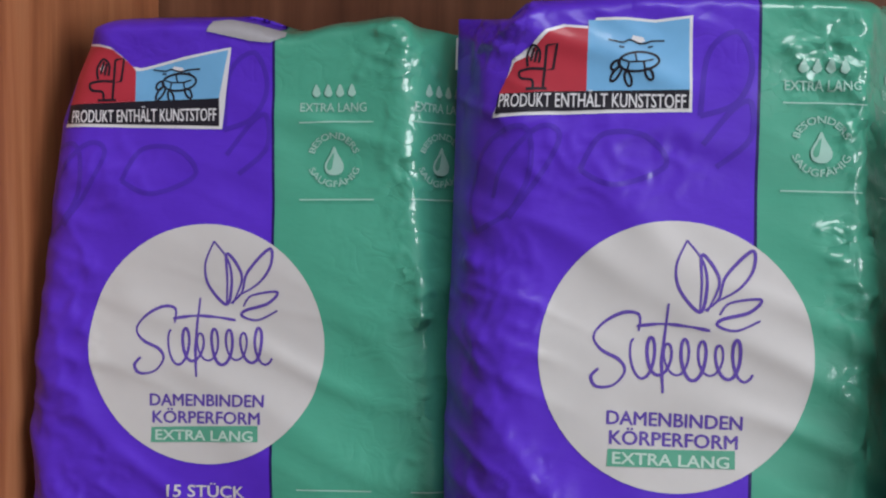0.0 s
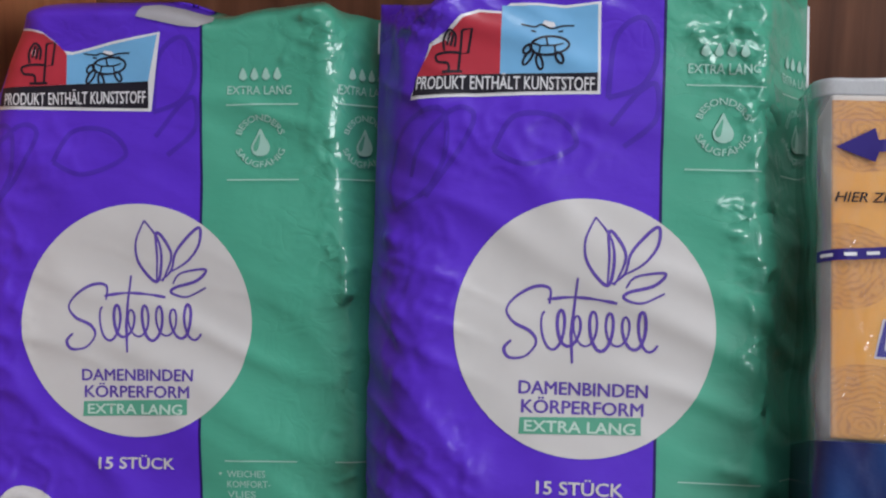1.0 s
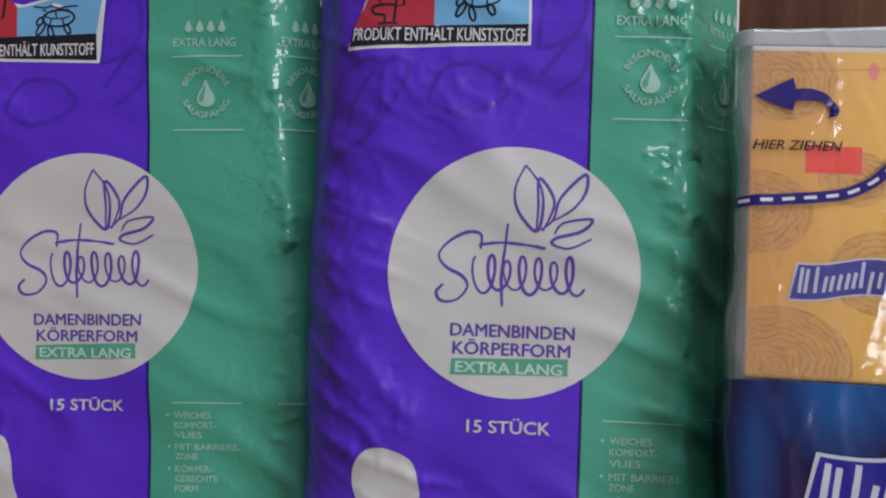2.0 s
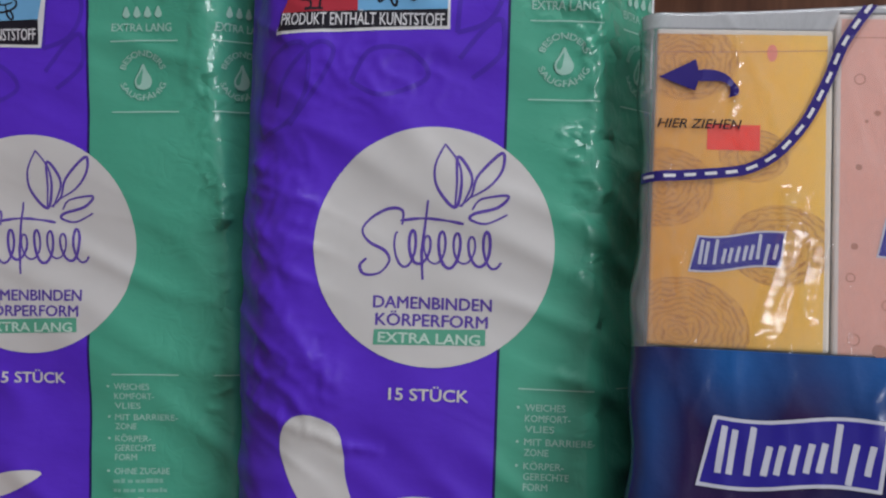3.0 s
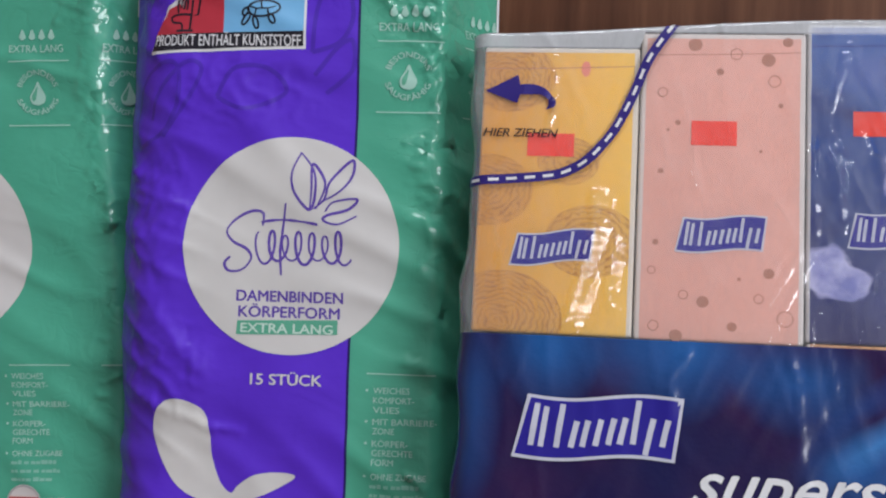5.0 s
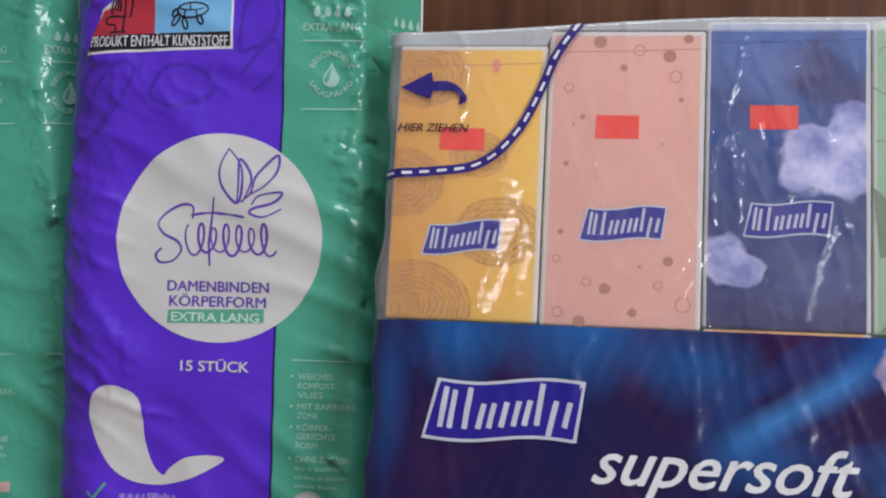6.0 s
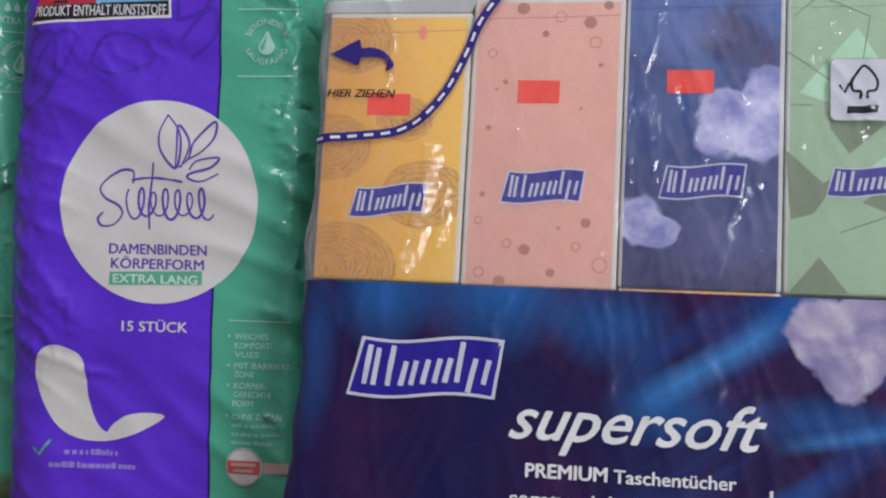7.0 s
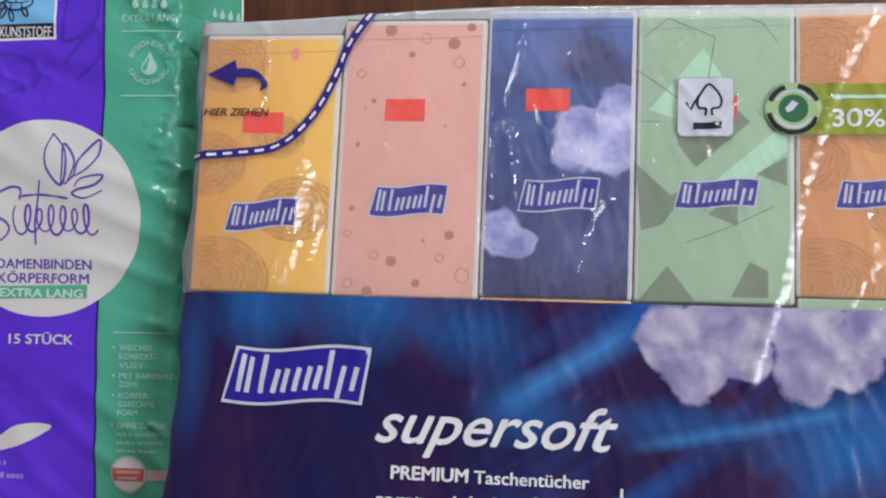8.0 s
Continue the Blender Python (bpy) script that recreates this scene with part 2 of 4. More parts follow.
    for cx, cy, rx, ry in ((9.1, -3.7, 1.1, 1.2), (10.0, -4.7, 1.1, 1.3), (10.9, -3.3, 1.4, 1.5), (11.6, -4.3, 0.9, 0.9), (13.6, -4.5, 1.1, 1.5), (14.9, -4.2, 1.2, 1.2), (13.2, -3.0, 1.6, 0.9), (15.9, -3.2, 1.4, 1.2)):
        c = mix(n, l, ellipse_mask(n, l, x, y, cx, cy, rx, ry, lump2, 0.9, 0.16), c, cloud_c)
    l.new(c, b.inputs["Base Color"])
    bump(n, l, b, noise_node(n, l, uv, 3.0, 4, 0.6), 0.3, 0.0006)
    return m


def packet_material(name, lo, hi, kind, wide, high, margin=0.15, left=0.0):
    m, n, l, b = base_material(name, 0.36, 0.4)
    uv, x, y = film_uv(n, l)
    f = noise_node(n, l, uv, 0.5, 4, 0.6)
    c = mix(n, l, f, lo, hi)
    if kind == "rings":
        sketch = noise_node(n, l, uv, 2.2, 4, 0.6)
        side = calc(n, l, "DIVIDE", calc(n, l, "ADD", x, calc(n, l, "MULTIPLY", f, 2.0)), 6.5, 0.0, True)
        c = mix(n, l, side, tuple(v * k for v, k in zip(lo, (0.95, 0.88, 1.1))), tuple(v * k for v, k in zip(hi, (1.0, 1.08, 0.9))))
        for cx, cy, r in ((3.7, 3.0, 1.5), (0.9, 0.4, 2.0), (0.3, 4.6, 1.5), (0.9, 8.4, 1.5), (2.9, 5.6, 1.0)):
            d = calc(n, l, "SQRT", calc(n, l, "ADD", calc(n, l, "POWER", calc(n, l, "SUBTRACT", x, cx), 2.0), calc(n, l, "MULTIPLY", calc(n, l, "POWER", calc(n, l, "SUBTRACT", y, cy), 2.0), 1.6)))
            inside = calc(n, l, "LESS_THAN", d, r)
            c = mix(n, l, calc(n, l, "MULTIPLY", inside, calc(n, l, "MULTIPLY", sketch, 0.8)), c, (0.50, 0.24, 0.085))
            wave = calc(n, l, "SINE", calc(n, l, "MULTIPLY_ADD", d, 30.0, calc(n, l, "MULTIPLY_ADD", sketch, 17.0, calc(n, l, "MULTIPLY", f, 40.0))))
            thin = calc(n, l, "GREATER_THAN", calc(n, l, "ADD", wave, calc(n, l, "MULTIPLY", sketch, 1.6)), 1.35)
            c = mix(n, l, calc(n, l, "MULTIPLY", calc(n, l, "MULTIPLY", thin, inside), calc(n, l, "MULTIPLY", sketch, 0.8)), c, (0.30, 0.11, 0.05))
    elif kind == "clouds":
        lump = noise_node(n, l, uv, 0.9, 5, 0.55)
        cc = ramp(n, l, lump, [(0.36, (0.20, 0.21, 0.47)), (0.50, (0.40, 0.39, 0.62)), (0.64, (0.60, 0.58, 0.76))])
        low = calc(n, l, "DIVIDE", y, 10.0, 0.0, True)
        c = mix(n, l, low, (0.026, 0.022, 0.12), (0.060, 0.125, 0.36))
        patch = noise_node(n, l, uv, 0.38, 3, 0.5, 0.6)
        c = mix(n, l, calc(n, l, "MULTIPLY", calc(n, l, "SUBTRACT", patch, 0.48), 5.0, 0.0, True), c, (0.030, 0.024, 0.125))
        for cx, cy, rx, ry in ((3.4, 1.6, 2.0, 1.3), (2.4, 8.6, 2.0, 0.9)):
            c = mix(n, l, calc(n, l, "MULTIPLY", ellipse_mask(n, l, x, y, cx, cy, rx, ry, lump, 1.6, 0.8), 0.32), c, (0.20, 0.22, 0.47))
        for cx, cy, rx, ry in ((3.3, 5.9, 1.1, 0.95), (4.7, 6.3, 1.0, 1.15), (4.1, 5.0, 1.3, 0.8), (2.9, 5.1, 0.7, 0.6), (0.6, 2.2, 1.0, 0.9), (1.3, 1.9, 0.8, 0.55)):
            c = mix(n, l, ellipse_mask(n, l, x, y, cx, cy, rx, ry, lump, 1.5, 0.2), c, cc)
    rim = calc(n, l, "MINIMUM", calc(n, l, "MINIMUM", calc(n, l, "ADD", x, left), calc(n, l, "SUBTRACT", wide, x)), calc(n, l, "SUBTRACT", high, y))
    rim = calc(n, l, "LESS_THAN", calc(n, l, "ADD", rim, calc(n, l, "MULTIPLY", f, 0.06)), margin)
    c = mix(n, l, calc(n, l, "MULTIPLY", rim, 0.85), c, (0.62, 0.60, 0.57))
    l.new(c, b.inputs["Base Color"])
    bump(n, l, b, noise_node(n, l, uv, 2.0, 4, 0.6), 0.2, 0.0008)
    return m


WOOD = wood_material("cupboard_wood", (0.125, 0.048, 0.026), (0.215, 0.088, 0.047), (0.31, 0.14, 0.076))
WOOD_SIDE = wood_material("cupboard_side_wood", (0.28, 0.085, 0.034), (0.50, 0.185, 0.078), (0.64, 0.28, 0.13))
WALL = ink("wall_paint", (0.47, 0.47, 0.47), 0.8, 0.05, 0.3, 0.0)
FLOOR = wood_material("floor_wood", (0.16, 0.09, 0.05), (0.24, 0.14, 0.08), (0.33, 0.2, 0.12))
BAG = bag_material()
GREY_WHITE = ink("grey_white_ink", (0.60, 0.575, 0.555), 0.45, 0.05, 0.4, 0.25)
TOP_GREY = ink("top_grey_ink", (0.36, 0.345, 0.36), 0.45, 0.12)
WHITE = ink("white_ink", (0.72, 0.71, 0.72), 0.45, 0.06)
PALE = ink("pale_green_ink", (0.34, 0.56, 0.47), 0.4, 0.1)
PALE_FAINT = ink("faint_green_ink", (0.21, 0.46, 0.36), 0.4, 0.1)
VIOLET_INK = ink("violet_ink", (0.115, 0.062, 0.36), 0.4, 0.1)
GHOST = ink("dark_violet_ink", (0.073, 0.024, 0.415), 0.36, 0.1)
LILAC = ink("lilac_ink", (0.26, 0.19, 0.55), 0.4, 0.1)
GREEN_INK = ink("green_ink", (0.10, 0.36, 0.24), 0.4, 0.1)
LIME_INK = ink("pale_mint_ink", (0.50, 0.66, 0.57), 0.4, 0.1)
RED_PRINT = ink("red_print", (0.46, 0.035, 0.055), 0.4, 0.12)
SEAL_RED = ink("seal_red_print", (0.52, 0.10, 0.085), 0.4, 0.15)
SEAL_PINK = ink("seal_pink_print", (0.50, 0.34, 0.31), 0.4, 0.15)
SKY_PRINT = ink("sky_blue_print", (0.17, 0.42, 0.68), 0.4, 0.1)
BLACK_INK = ink("black_ink", (0.014, 0.012, 0.020), 0.4, 0.1)
STRIP_BLUE = ink("tear_strip_blue", (0.030, 0.018, 0.18), 0.35, 0.15)
BADGE_BLUE = ink("badge_blue", (0.022, 0.014, 0.26), 0.35, 0.15)
BADGE_WHITE = ink("badge_white", (0.55, 0.55, 0.62), 0.4, 0.1)
RED_STICKER = ink("red_sticker", (0.80, 0.060, 0.036), 0.35, 0.08)
OLIVE = ink("olive_green_print", (0.26, 0.30, 0.035), 0.4, 0.12)
LEAF_DARK = ink("deep_green_ink", (0.03, 0.13, 0.06), 0.4, 0.15)
LEAF_INK = ink("leaf_grey_green", (0.185, 0.235, 0.15), 0.4, 0.15)
GREEN_PALE = ink("pale_leaf_print", (0.36, 0.50, 0.26), 0.4, 0.12)
# lighter mint that paints the wrap's pale sheen onto the green packet
MINT_SHEEN = ink("painted_mint_sheen", (0.44, 0.66, 0.48), 0.4, 0.1)
PINK_DOT = ink("brown_dot_ink", (0.43, 0.20, 0.14), 0.4, 0.15)
MINT_LINE = ink("green_line_ink", (0.24, 0.36, 0.23), 0.4, 0.1)
MARK_PINK = ink("pink_mark_ink", (0.74, 0.26, 0.20), 0.4, 0.1)
FILM = clear_film_material()
NIGHT = night_film_material()
YELLOW_P = packet_material("yellow_packet_film", (0.68, 0.33, 0.060), (0.82, 0.48, 0.11), "rings", 5.08, 9.42, 0.2, 0.14)
ORANGE_P = packet_material("orange_packet_film", (0.62, 0.27, 0.085), (0.75, 0.37, 0.15), "rings", 5.02, 10.02)
PINK_P = packet_material("pink_packet_film", (0.66, 0.345, 0.28), (0.75, 0.42, 0.35), "plain", 5.17, 9.98, 0.2)
BLUE_P = packet_material("blue_packet_film", (0.08, 0.10, 0.3), (0.1, 0.15, 0.4), "clouds", 5.16, 10.22)
GREEN_P = packet_material("green_packet_film", (0.315, 0.435, 0.29), (0.375, 0.505, 0.345), "plain", 5.22, 10.26)


# ---- building helpers ----
def part(name, bm, material, parent, label="", smooth=False):
    me = bpy.data.meshes.new(name)
    bm.to_mesh(me)
    bm.free()
    me.materials.append(material)
    if smooth:
        for p in me.polygons:
            p.use_smooth = True
    ob = new(name, me)
    ob.parent = parent
    if label:
        tagged(ob, label=label)
    return ob


def box_bm(x0, y0, z0, x1, y1, z1, bevel=0.0, segments=2):
    bm = bmesh.new()
    bmesh.ops.create_cube(bm, size=1)
    for v in bm.verts:
        v.co = Vector(((x0 + x1) / 2 + v.co.x * (x1 - x0), (y0 + y1) / 2 + v.co.y * (y1 - y0), (z0 + z1) / 2 + v.co.z * (z1 - z0)))
    if bevel:
        bmesh.ops.bevel(bm, geom=list(bm.edges), offset=bevel, segments=segments, affect="EDGES", profile=0.6)
    return bm


def structure(name, bm, material, label):
    return tagged(part(name, bm, material, None), label=label, category=name.split("_")[0], kind="structure")


def smoothstep(a, b, x):
    t = min(1.0, max(0.0, (x - a) / (b - a)))
    return t * t * (3 - 2 * t)


class Pillow:
    """A filled film bag. Film coordinates s (across) and v (up) in millimetres; the front lies on y = 0 and the seam at y = half."""

    def __init__(self, left, right, r_left, r_right, turn, bottom, top, half, top_curve, bottom_curve, wrinkle, scale=1.0, back=1.0, shift=0.0):
        self.left, self.right, self.r_left, self.r_right, self.turn = left, right, r_left, r_right, radians(turn)
        self.bottom, self.top, self.half, self.top_curve, self.bottom_curve = bottom, top, half, top_curve, bottom_curve
        self.wrinkle, self.scale, self.back, self.shift = wrinkle, scale, back, shift

    def ends(self, v):
        a = self.left(v) + self.r_left - self.r_left * math.pi / 2 - (self.half - self.r_left)
        y = self.r_right * (1 - math.cos(self.turn))
        b = self.right(v) - self.r_right + self.r_right * self.turn + (self.half - y) / math.sin(self.turn)
        return a, b

    def section(self, s, v):
        a, b = self.left(v) + self.r_left, self.right(v) - self.r_right
        if s < a:
            ang = (a - s) / self.r_left
            if ang < math.pi / 2:
                return a - self.r_left * math.sin(ang), self.r_left * (1 - math.cos(ang)), -math.sin(ang), -math.cos(ang)
            return self.left(v), self.r_left + (a - s) - self.r_left * math.pi / 2, -1.0, 0.0
        if s > b:
            ang = (s - b) / self.r_right
            if ang < self.turn:
                return b + self.r_right * math.sin(ang), self.r_right * (1 - math.cos(ang)), math.sin(ang), -math.cos(ang)
            rest = (s - b) - self.r_right * self.turn
            c, d = math.cos(self.turn), math.sin(self.turn)
            return b + self.r_right * d + rest * c, self.r_right * (1 - c) + rest * d, d, -c
        return s, 0.0, 0.0, -1.0

    def raw(self, s, v, flat=False):
        x, y, nx, ny = self.section(s, v)
        w = 0.0 if flat else self.wrinkle(s, v) * (1 - smoothstep(0.6 * self.half, self.half, y))
        top = self.top(s)
        f = max(0.0, (v - (top - self.top_curve)) / self.top_curve)
        g = max(0.0, ((self.bottom + self.bottom_curve) - v) / self.bottom_curve)
        k = min(1.0, f ** 2.2 + g ** 2.2)
        x, y = x + nx * w, y + ny * w * (1 - k)
        y += (self.half - y) * k
        return Vector((x, y, v))

    def out(self, p, mirrored=False):
        y = p.y if not mirrored else self.half + (self.half - p.y) * self.back
        return Vector((p.x, y + self.shift - BASE_Y, p.z - self.bottom)) * (0.001 * self.scale)

    def prepare(self, step):
        """Works out the front once, as the grid that the bag and its prints share."""
        a, b = self.ends(0)
        self.nu, self.nv, self.a, self.b = int((b - a) / step), int((self.top(0) - self.bottom) / step), a, b
        self.grid = []
        for j in range(self.nv + 1):
            line = []
            for i in range(self.nu + 1):
                v = self.bottom + (self.top(a + (b - a) * i / self.nu) - self.bottom) * j / self.nv
                ea, eb = self.ends(v)
                s = ea + (eb - ea) * i / self.nu
                line.append((self.raw(s, v), s, v))
            self.grid.append(line)
        return self

    def on(self, s, v, off=0.0):
        """The point of the prepared bag's film at (s, v), raised by off."""
        ea, eb = self.ends(v)
        f = min(self.nu - 0.001, max(0.0, (s - ea) / (eb - ea) * self.nu))
        g = (v - self.bottom) / (self.top(self.a + (self.b - self.a) * f / self.nu) - self.bottom) * self.nv
        g = min(self.nv - 0.001, max(0.0, g))
        i, j = int(f), int(g)
        f, g = f - i, g - j
        p, q, t, u = self.grid[j][i][0], self.grid[j][i + 1][0], self.grid[j + 1][i][0], self.grid[j + 1][i + 1][0]
        n = (u - p).cross(t - q)
        if n.length > 1e-9:
            n.normalize()
        return self.out((p * (1 - f) + q * f) * (1 - g) + (t * (1 - f) + u * f) * g + n * (off * 0.62))

    def bag(self):
        """The prepared bag as one closed mesh."""
        bm = bmesh.new()
        uv = bm.loops.layers.uv.new("print")
        for side in (False, True):
            rows = [[(bm.verts.new(self.out(k[0] if not side else self.raw(k[1], k[2], True), side)), k[1], k[2]) for k in line] for line in self.grid]
            for low_row, high_row in zip(rows, rows[1:]):
                for i in range(self.nu):
                    q = [low_row[i], low_row[i + 1], high_row[i + 1], high_row[i]]
                    if side:
                        q.reverse()
                    face = bm.faces.new([k[0] for k in q])
                    for loop, k in zip(face.loops, q):
                        loop[uv].uv = (k[1] / 10, k[2] / 10)
        bmesh.ops.remove_doubles(bm, verts=list(bm.verts), dist=0.00002)
        return bm

    def crumple(self, mesh, patches):
        """Marks on the finished bag how crumpled its film is."""
        marks = mesh.attributes.new("crumple", "FLOAT", "POINT")
        for vert, mark in zip(mesh.vertices, marks.data):
            s, v = vert.co.x * 1000 / self.scale, vert.co.z * 1000 / self.scale + self.bottom
            mark.value = min(1.0, sum(k * math.exp(-((s - cs) / rs) ** 2 - ((v - cv) / rv) ** 2) for cs, cv, rs, rv, k in patches))

    def at(self, s, v, off=0.0):
        p = self.raw(s, v)
        if off:
            du, dv = self.raw(s + 0.6, v) - self.raw(s - 0.6, v), self.raw(s, v + 0.6) - self.raw(s, v - 0.6)
            n = du.cross(dv)
            if n.length > 1e-9:
                p = p + n.normalized() * off
        return self.out(p)

    def shell(self, step, v0=None, v1=None, mirrored=True):
        """The bag as one closed mesh, or the stretch of it from v0 to v1."""
        bm = bmesh.new()
        uv = bm.loops.layers.uv.new("print")
        a, b = self.ends(0)
        nu = int((b - a) / step)
        whole = v0 is None
        v0 = self.bottom if whole else v0
        rows_n = int(((self.top(0) if v1 is None else v1) - v0) / step)
        for side in (False, True) if mirrored else (False,):
            grid = []
            for j in range(rows_n + 1):
                line = []
                for i in range(nu + 1):
                    s0 = a + (b - a) * i / nu
                    top = self.top(s0) if v1 is None else v1
                    v = v0 + (top - v0) * j / rows_n
                    ea, eb = self.ends(v)
                    s = ea + (eb - ea) * i / nu
                    line.append((bm.verts.new(self.out(self.raw(s, v, side), side)), s, v))
                grid.append(line)
            for j in range(rows_n):
                for i in range(nu):
                    q = [grid[j][i], grid[j][i + 1], grid[j + 1][i + 1], grid[j + 1][i]]
                    if side:
                        q.reverse()
                    face = bm.faces.new([k[0] for k in q])
                    for loop, k in zip(face.loops, q):
                        loop[uv].uv = (k[1] / 10, k[2] / 10)
        bmesh.ops.remove_doubles(bm, verts=list(bm.verts), dist=0.00002)
        return bm


BASE_Y = 28.0


# flat drawings in millimetres: each makes a bmesh in the plane z = 0
def flat_poly(points):
    bm = bmesh.new()
    bm.faces.new([bm.verts.new((x, y, 0)) for x, y in points])
    bmesh.ops.triangulate(bm, faces=list(bm.faces))
    return bm


def ellipse_points(cx, cy, rx, ry, n=48, turn=0.0):
    c, s = math.cos(radians(turn)), math.sin(radians(turn))
    out = []
    for i in range(n):
        a = 2 * math.pi * i / n
        x, y = rx * math.cos(a), ry * math.sin(a)
        out.append((cx + x * c - y * s, cy + x * s + y * c))
    return out


def round_rect(x0, y0, x1, y1, r, n=5):
    out = []
    for cx, cy, a0 in ((x1 - r, y0 + r, -90), (x1 - r, y1 - r, 0), (x0 + r, y1 - r, 90), (x0 + r, y0 + r, 180)):
        for i in range(n + 1):
            a = radians(a0 + 90 * i / n)
            out.append((cx + r * math.cos(a), cy + r * math.sin(a)))
    return out


def spline(points, n=10, closed=False):
    """A smooth line through the points."""
    pts = [Vector((*p, 0)) for p in points]
    out = []
    count = len(pts) if closed else len(pts) - 1
    for i in range(count):
        if closed:
            p0, p1, p2, p3 = pts[i - 1], pts[i], pts[(i + 1) % len(pts)], pts[(i + 2) % len(pts)]
        else:
            p0, p1, p2, p3 = pts[max(i - 1, 0)], pts[i], pts[i + 1], pts[min(i + 2, len(pts) - 1)]
        for k in range(n):
            t = k / n
            q = 0.5 * (2 * p1 + (p2 - p0) * t + (2 * p0 - 5 * p1 + 4 * p2 - p3) * t * t + (3 * p1 - p0 - 3 * p2 + p3) * t ** 3)
            out.append((q.x, q.y))
    if not closed:
        out.append(tuple(points[-1]))
    return out


def add_stroke(bm, points, width, closed=False, level=0.0):
    n = len(points)
    rails = []
    for i in range(n):
        a = Vector(points[i - 1] if (i or closed) else points[i])
        b = Vector(points[(i + 1) % n] if (i < n - 1 or closed) else points[i])
        d = b - a
        d = d.normalized() if d.length > 1e-9 else Vector((1, 0))
        w = width(i / max(1, n - 1)) if callable(width) else width
        side = Vector((-d.y, d.x)) * (w / 2)
        p = Vector(points[i])
        rails.append((bm.verts.new((*(p + side), level)), bm.verts.new((*(p - side), level))))
    for i in range(n if closed else n - 1):
        a, b = rails[i], rails[(i + 1) % n]
        bm.faces.new((a[0], a[1], b[1], b[0]))


def strokes(lines, width, closed=False):
    bm = bmesh.new()
    for k, line in enumerate(lines):
        add_stroke(bm, line, width, closed, 0.012 * k)
    return bm


def flat_text(words, x, y, cap, width=None, bold=0.0, shear=0.0, align="LEFT"):
    """Built-in lettering: its left or middle end at x, base line y, capitals of the height cap, stretched to the width."""
    cu = bpy.data.curves.new("lettering", "FONT")
    cu.body, cu.size, cu.shear, cu.resolution_u = words, cap / 0.73, shear, 3
    ob = bpy.data.objects.new("lettering", cu)
    me = ob.to_mesh()
    bm = bmesh.new()
    bm.from_mesh(me)
    ob.to_mesh_clear()
    bpy.data.objects.remove(ob)
    bpy.data.curves.remove(cu)
    lo, hi = min(v.co.x for v in bm.verts), max(v.co.x for v in bm.verts)
    k = width / (hi - lo) if width else 1.0
    full = (hi - lo) * k
    for v in bm.verts:
        v.co = Vector(((v.co.x - lo) * k + x - (full / 2 if align == "CENTER" else 0), v.co.y + y, 0))
    bmesh.ops.remove_doubles(bm, verts=list(bm.verts), dist=1e-4)
    return thicken(bm, bold * cap) if bold else bm


def thicken(bm, d):
    """Heavier lettering: four shifted copies of the glyphs, each a hair above the last."""
    me = bpy.data.meshes.new("glyphs")
    bm.to_mesh(me)
    bm.free()
    out = bmesh.new()
    for k, (dx, dy) in enumerate(((d, 0), (-d, 0), (0, d * 0.7), (0, -d * 0.7))):
        n = len(out.verts)
        out.from_mesh(me)
        out.verts.ensure_lookup_table()
        for v in out.verts[n:]:
            v.co += Vector((dx, dy, 0.008 * k))
    bpy.data.meshes.remove(me)
    return out


def bend(bm, cx, cy, radius, upper=True):
    """Lays a line of writing, centred on x = 0, round a circle."""
    for v in bm.verts:
        if upper:
            a, r = v.co.x / radius, radius + v.co.y
            v.co = Vector((cx + r * math.sin(a), cy + r * math.cos(a), v.co.z))
        else:
            a, r = v.co.x / radius, radius - v.co.y
            v.co = Vector((cx + r * math.sin(a), cy - r * math.cos(a), v.co.z))
    return bm


def cut(bm, step):
    """Cuts a flat drawing along a square grid, so that it can follow the film."""
    for axis in (0, 1):
        lo, hi = min(v.co[axis] for v in bm.verts), max(v.co[axis] for v in bm.verts)
        c = math.ceil(lo / step) * step
        while c < hi:
            co, no = Vector((0, 0, 0)), Vector((0, 0, 0))
            co[axis], no[axis] = c, 1
            bmesh.ops.bisect_plane(bm, geom=list(bm.verts) + list(bm.edges) + list(bm.faces), dist=1e-5, plane_co=co, plane_no=no)
            c += step
    return bm


def lay(name, bm, surface, material, parent, off=0.56, step=1.3, label=""):
    """Prints a flat drawing on a film surface."""
    cut(bm, step)
    for v in bm.verts:
        v.co = surface(v.co.x, v.co.y, off + v.co.z)
    bmesh.ops.recalc_face_normals(bm, faces=list(bm.faces))
    return part(name, bm, material, parent, label, True)


# ---- setting: the cupboard and the room ----
SHELF = 1.06
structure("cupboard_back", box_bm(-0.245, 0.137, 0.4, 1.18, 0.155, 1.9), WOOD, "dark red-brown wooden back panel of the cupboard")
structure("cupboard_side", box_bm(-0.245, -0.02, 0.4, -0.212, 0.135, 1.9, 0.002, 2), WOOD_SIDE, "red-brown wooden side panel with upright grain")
structure("cupboard_side", box_bm(1.16, -0.22, 0.4, 1.18, 0.135, 1.9), WOOD_SIDE, "red-brown wooden side panel with upright grain")
structure("shelf_board", box_bm(-0.210, -0.06, SHELF - 0.02, 1.158, 0.135, SHELF, 0.001, 1), WOOD_SIDE, "brown wooden shelf board under the packs")
# unseen upper board, added only to keep overhead light off the back panel
structure("shelf_board", box_bm(-0.210, 0.0, 1.38, 1.158, 0.135, 1.40, 0.001, 1), WOOD_SIDE, "unseen brown board added above the packs to shade the back panel")
structure("floor", box_bm(-2.2, -2.8, -0.05, 2.2, 0.4, 0.0), FLOOR, "brown wooden floor of the room")
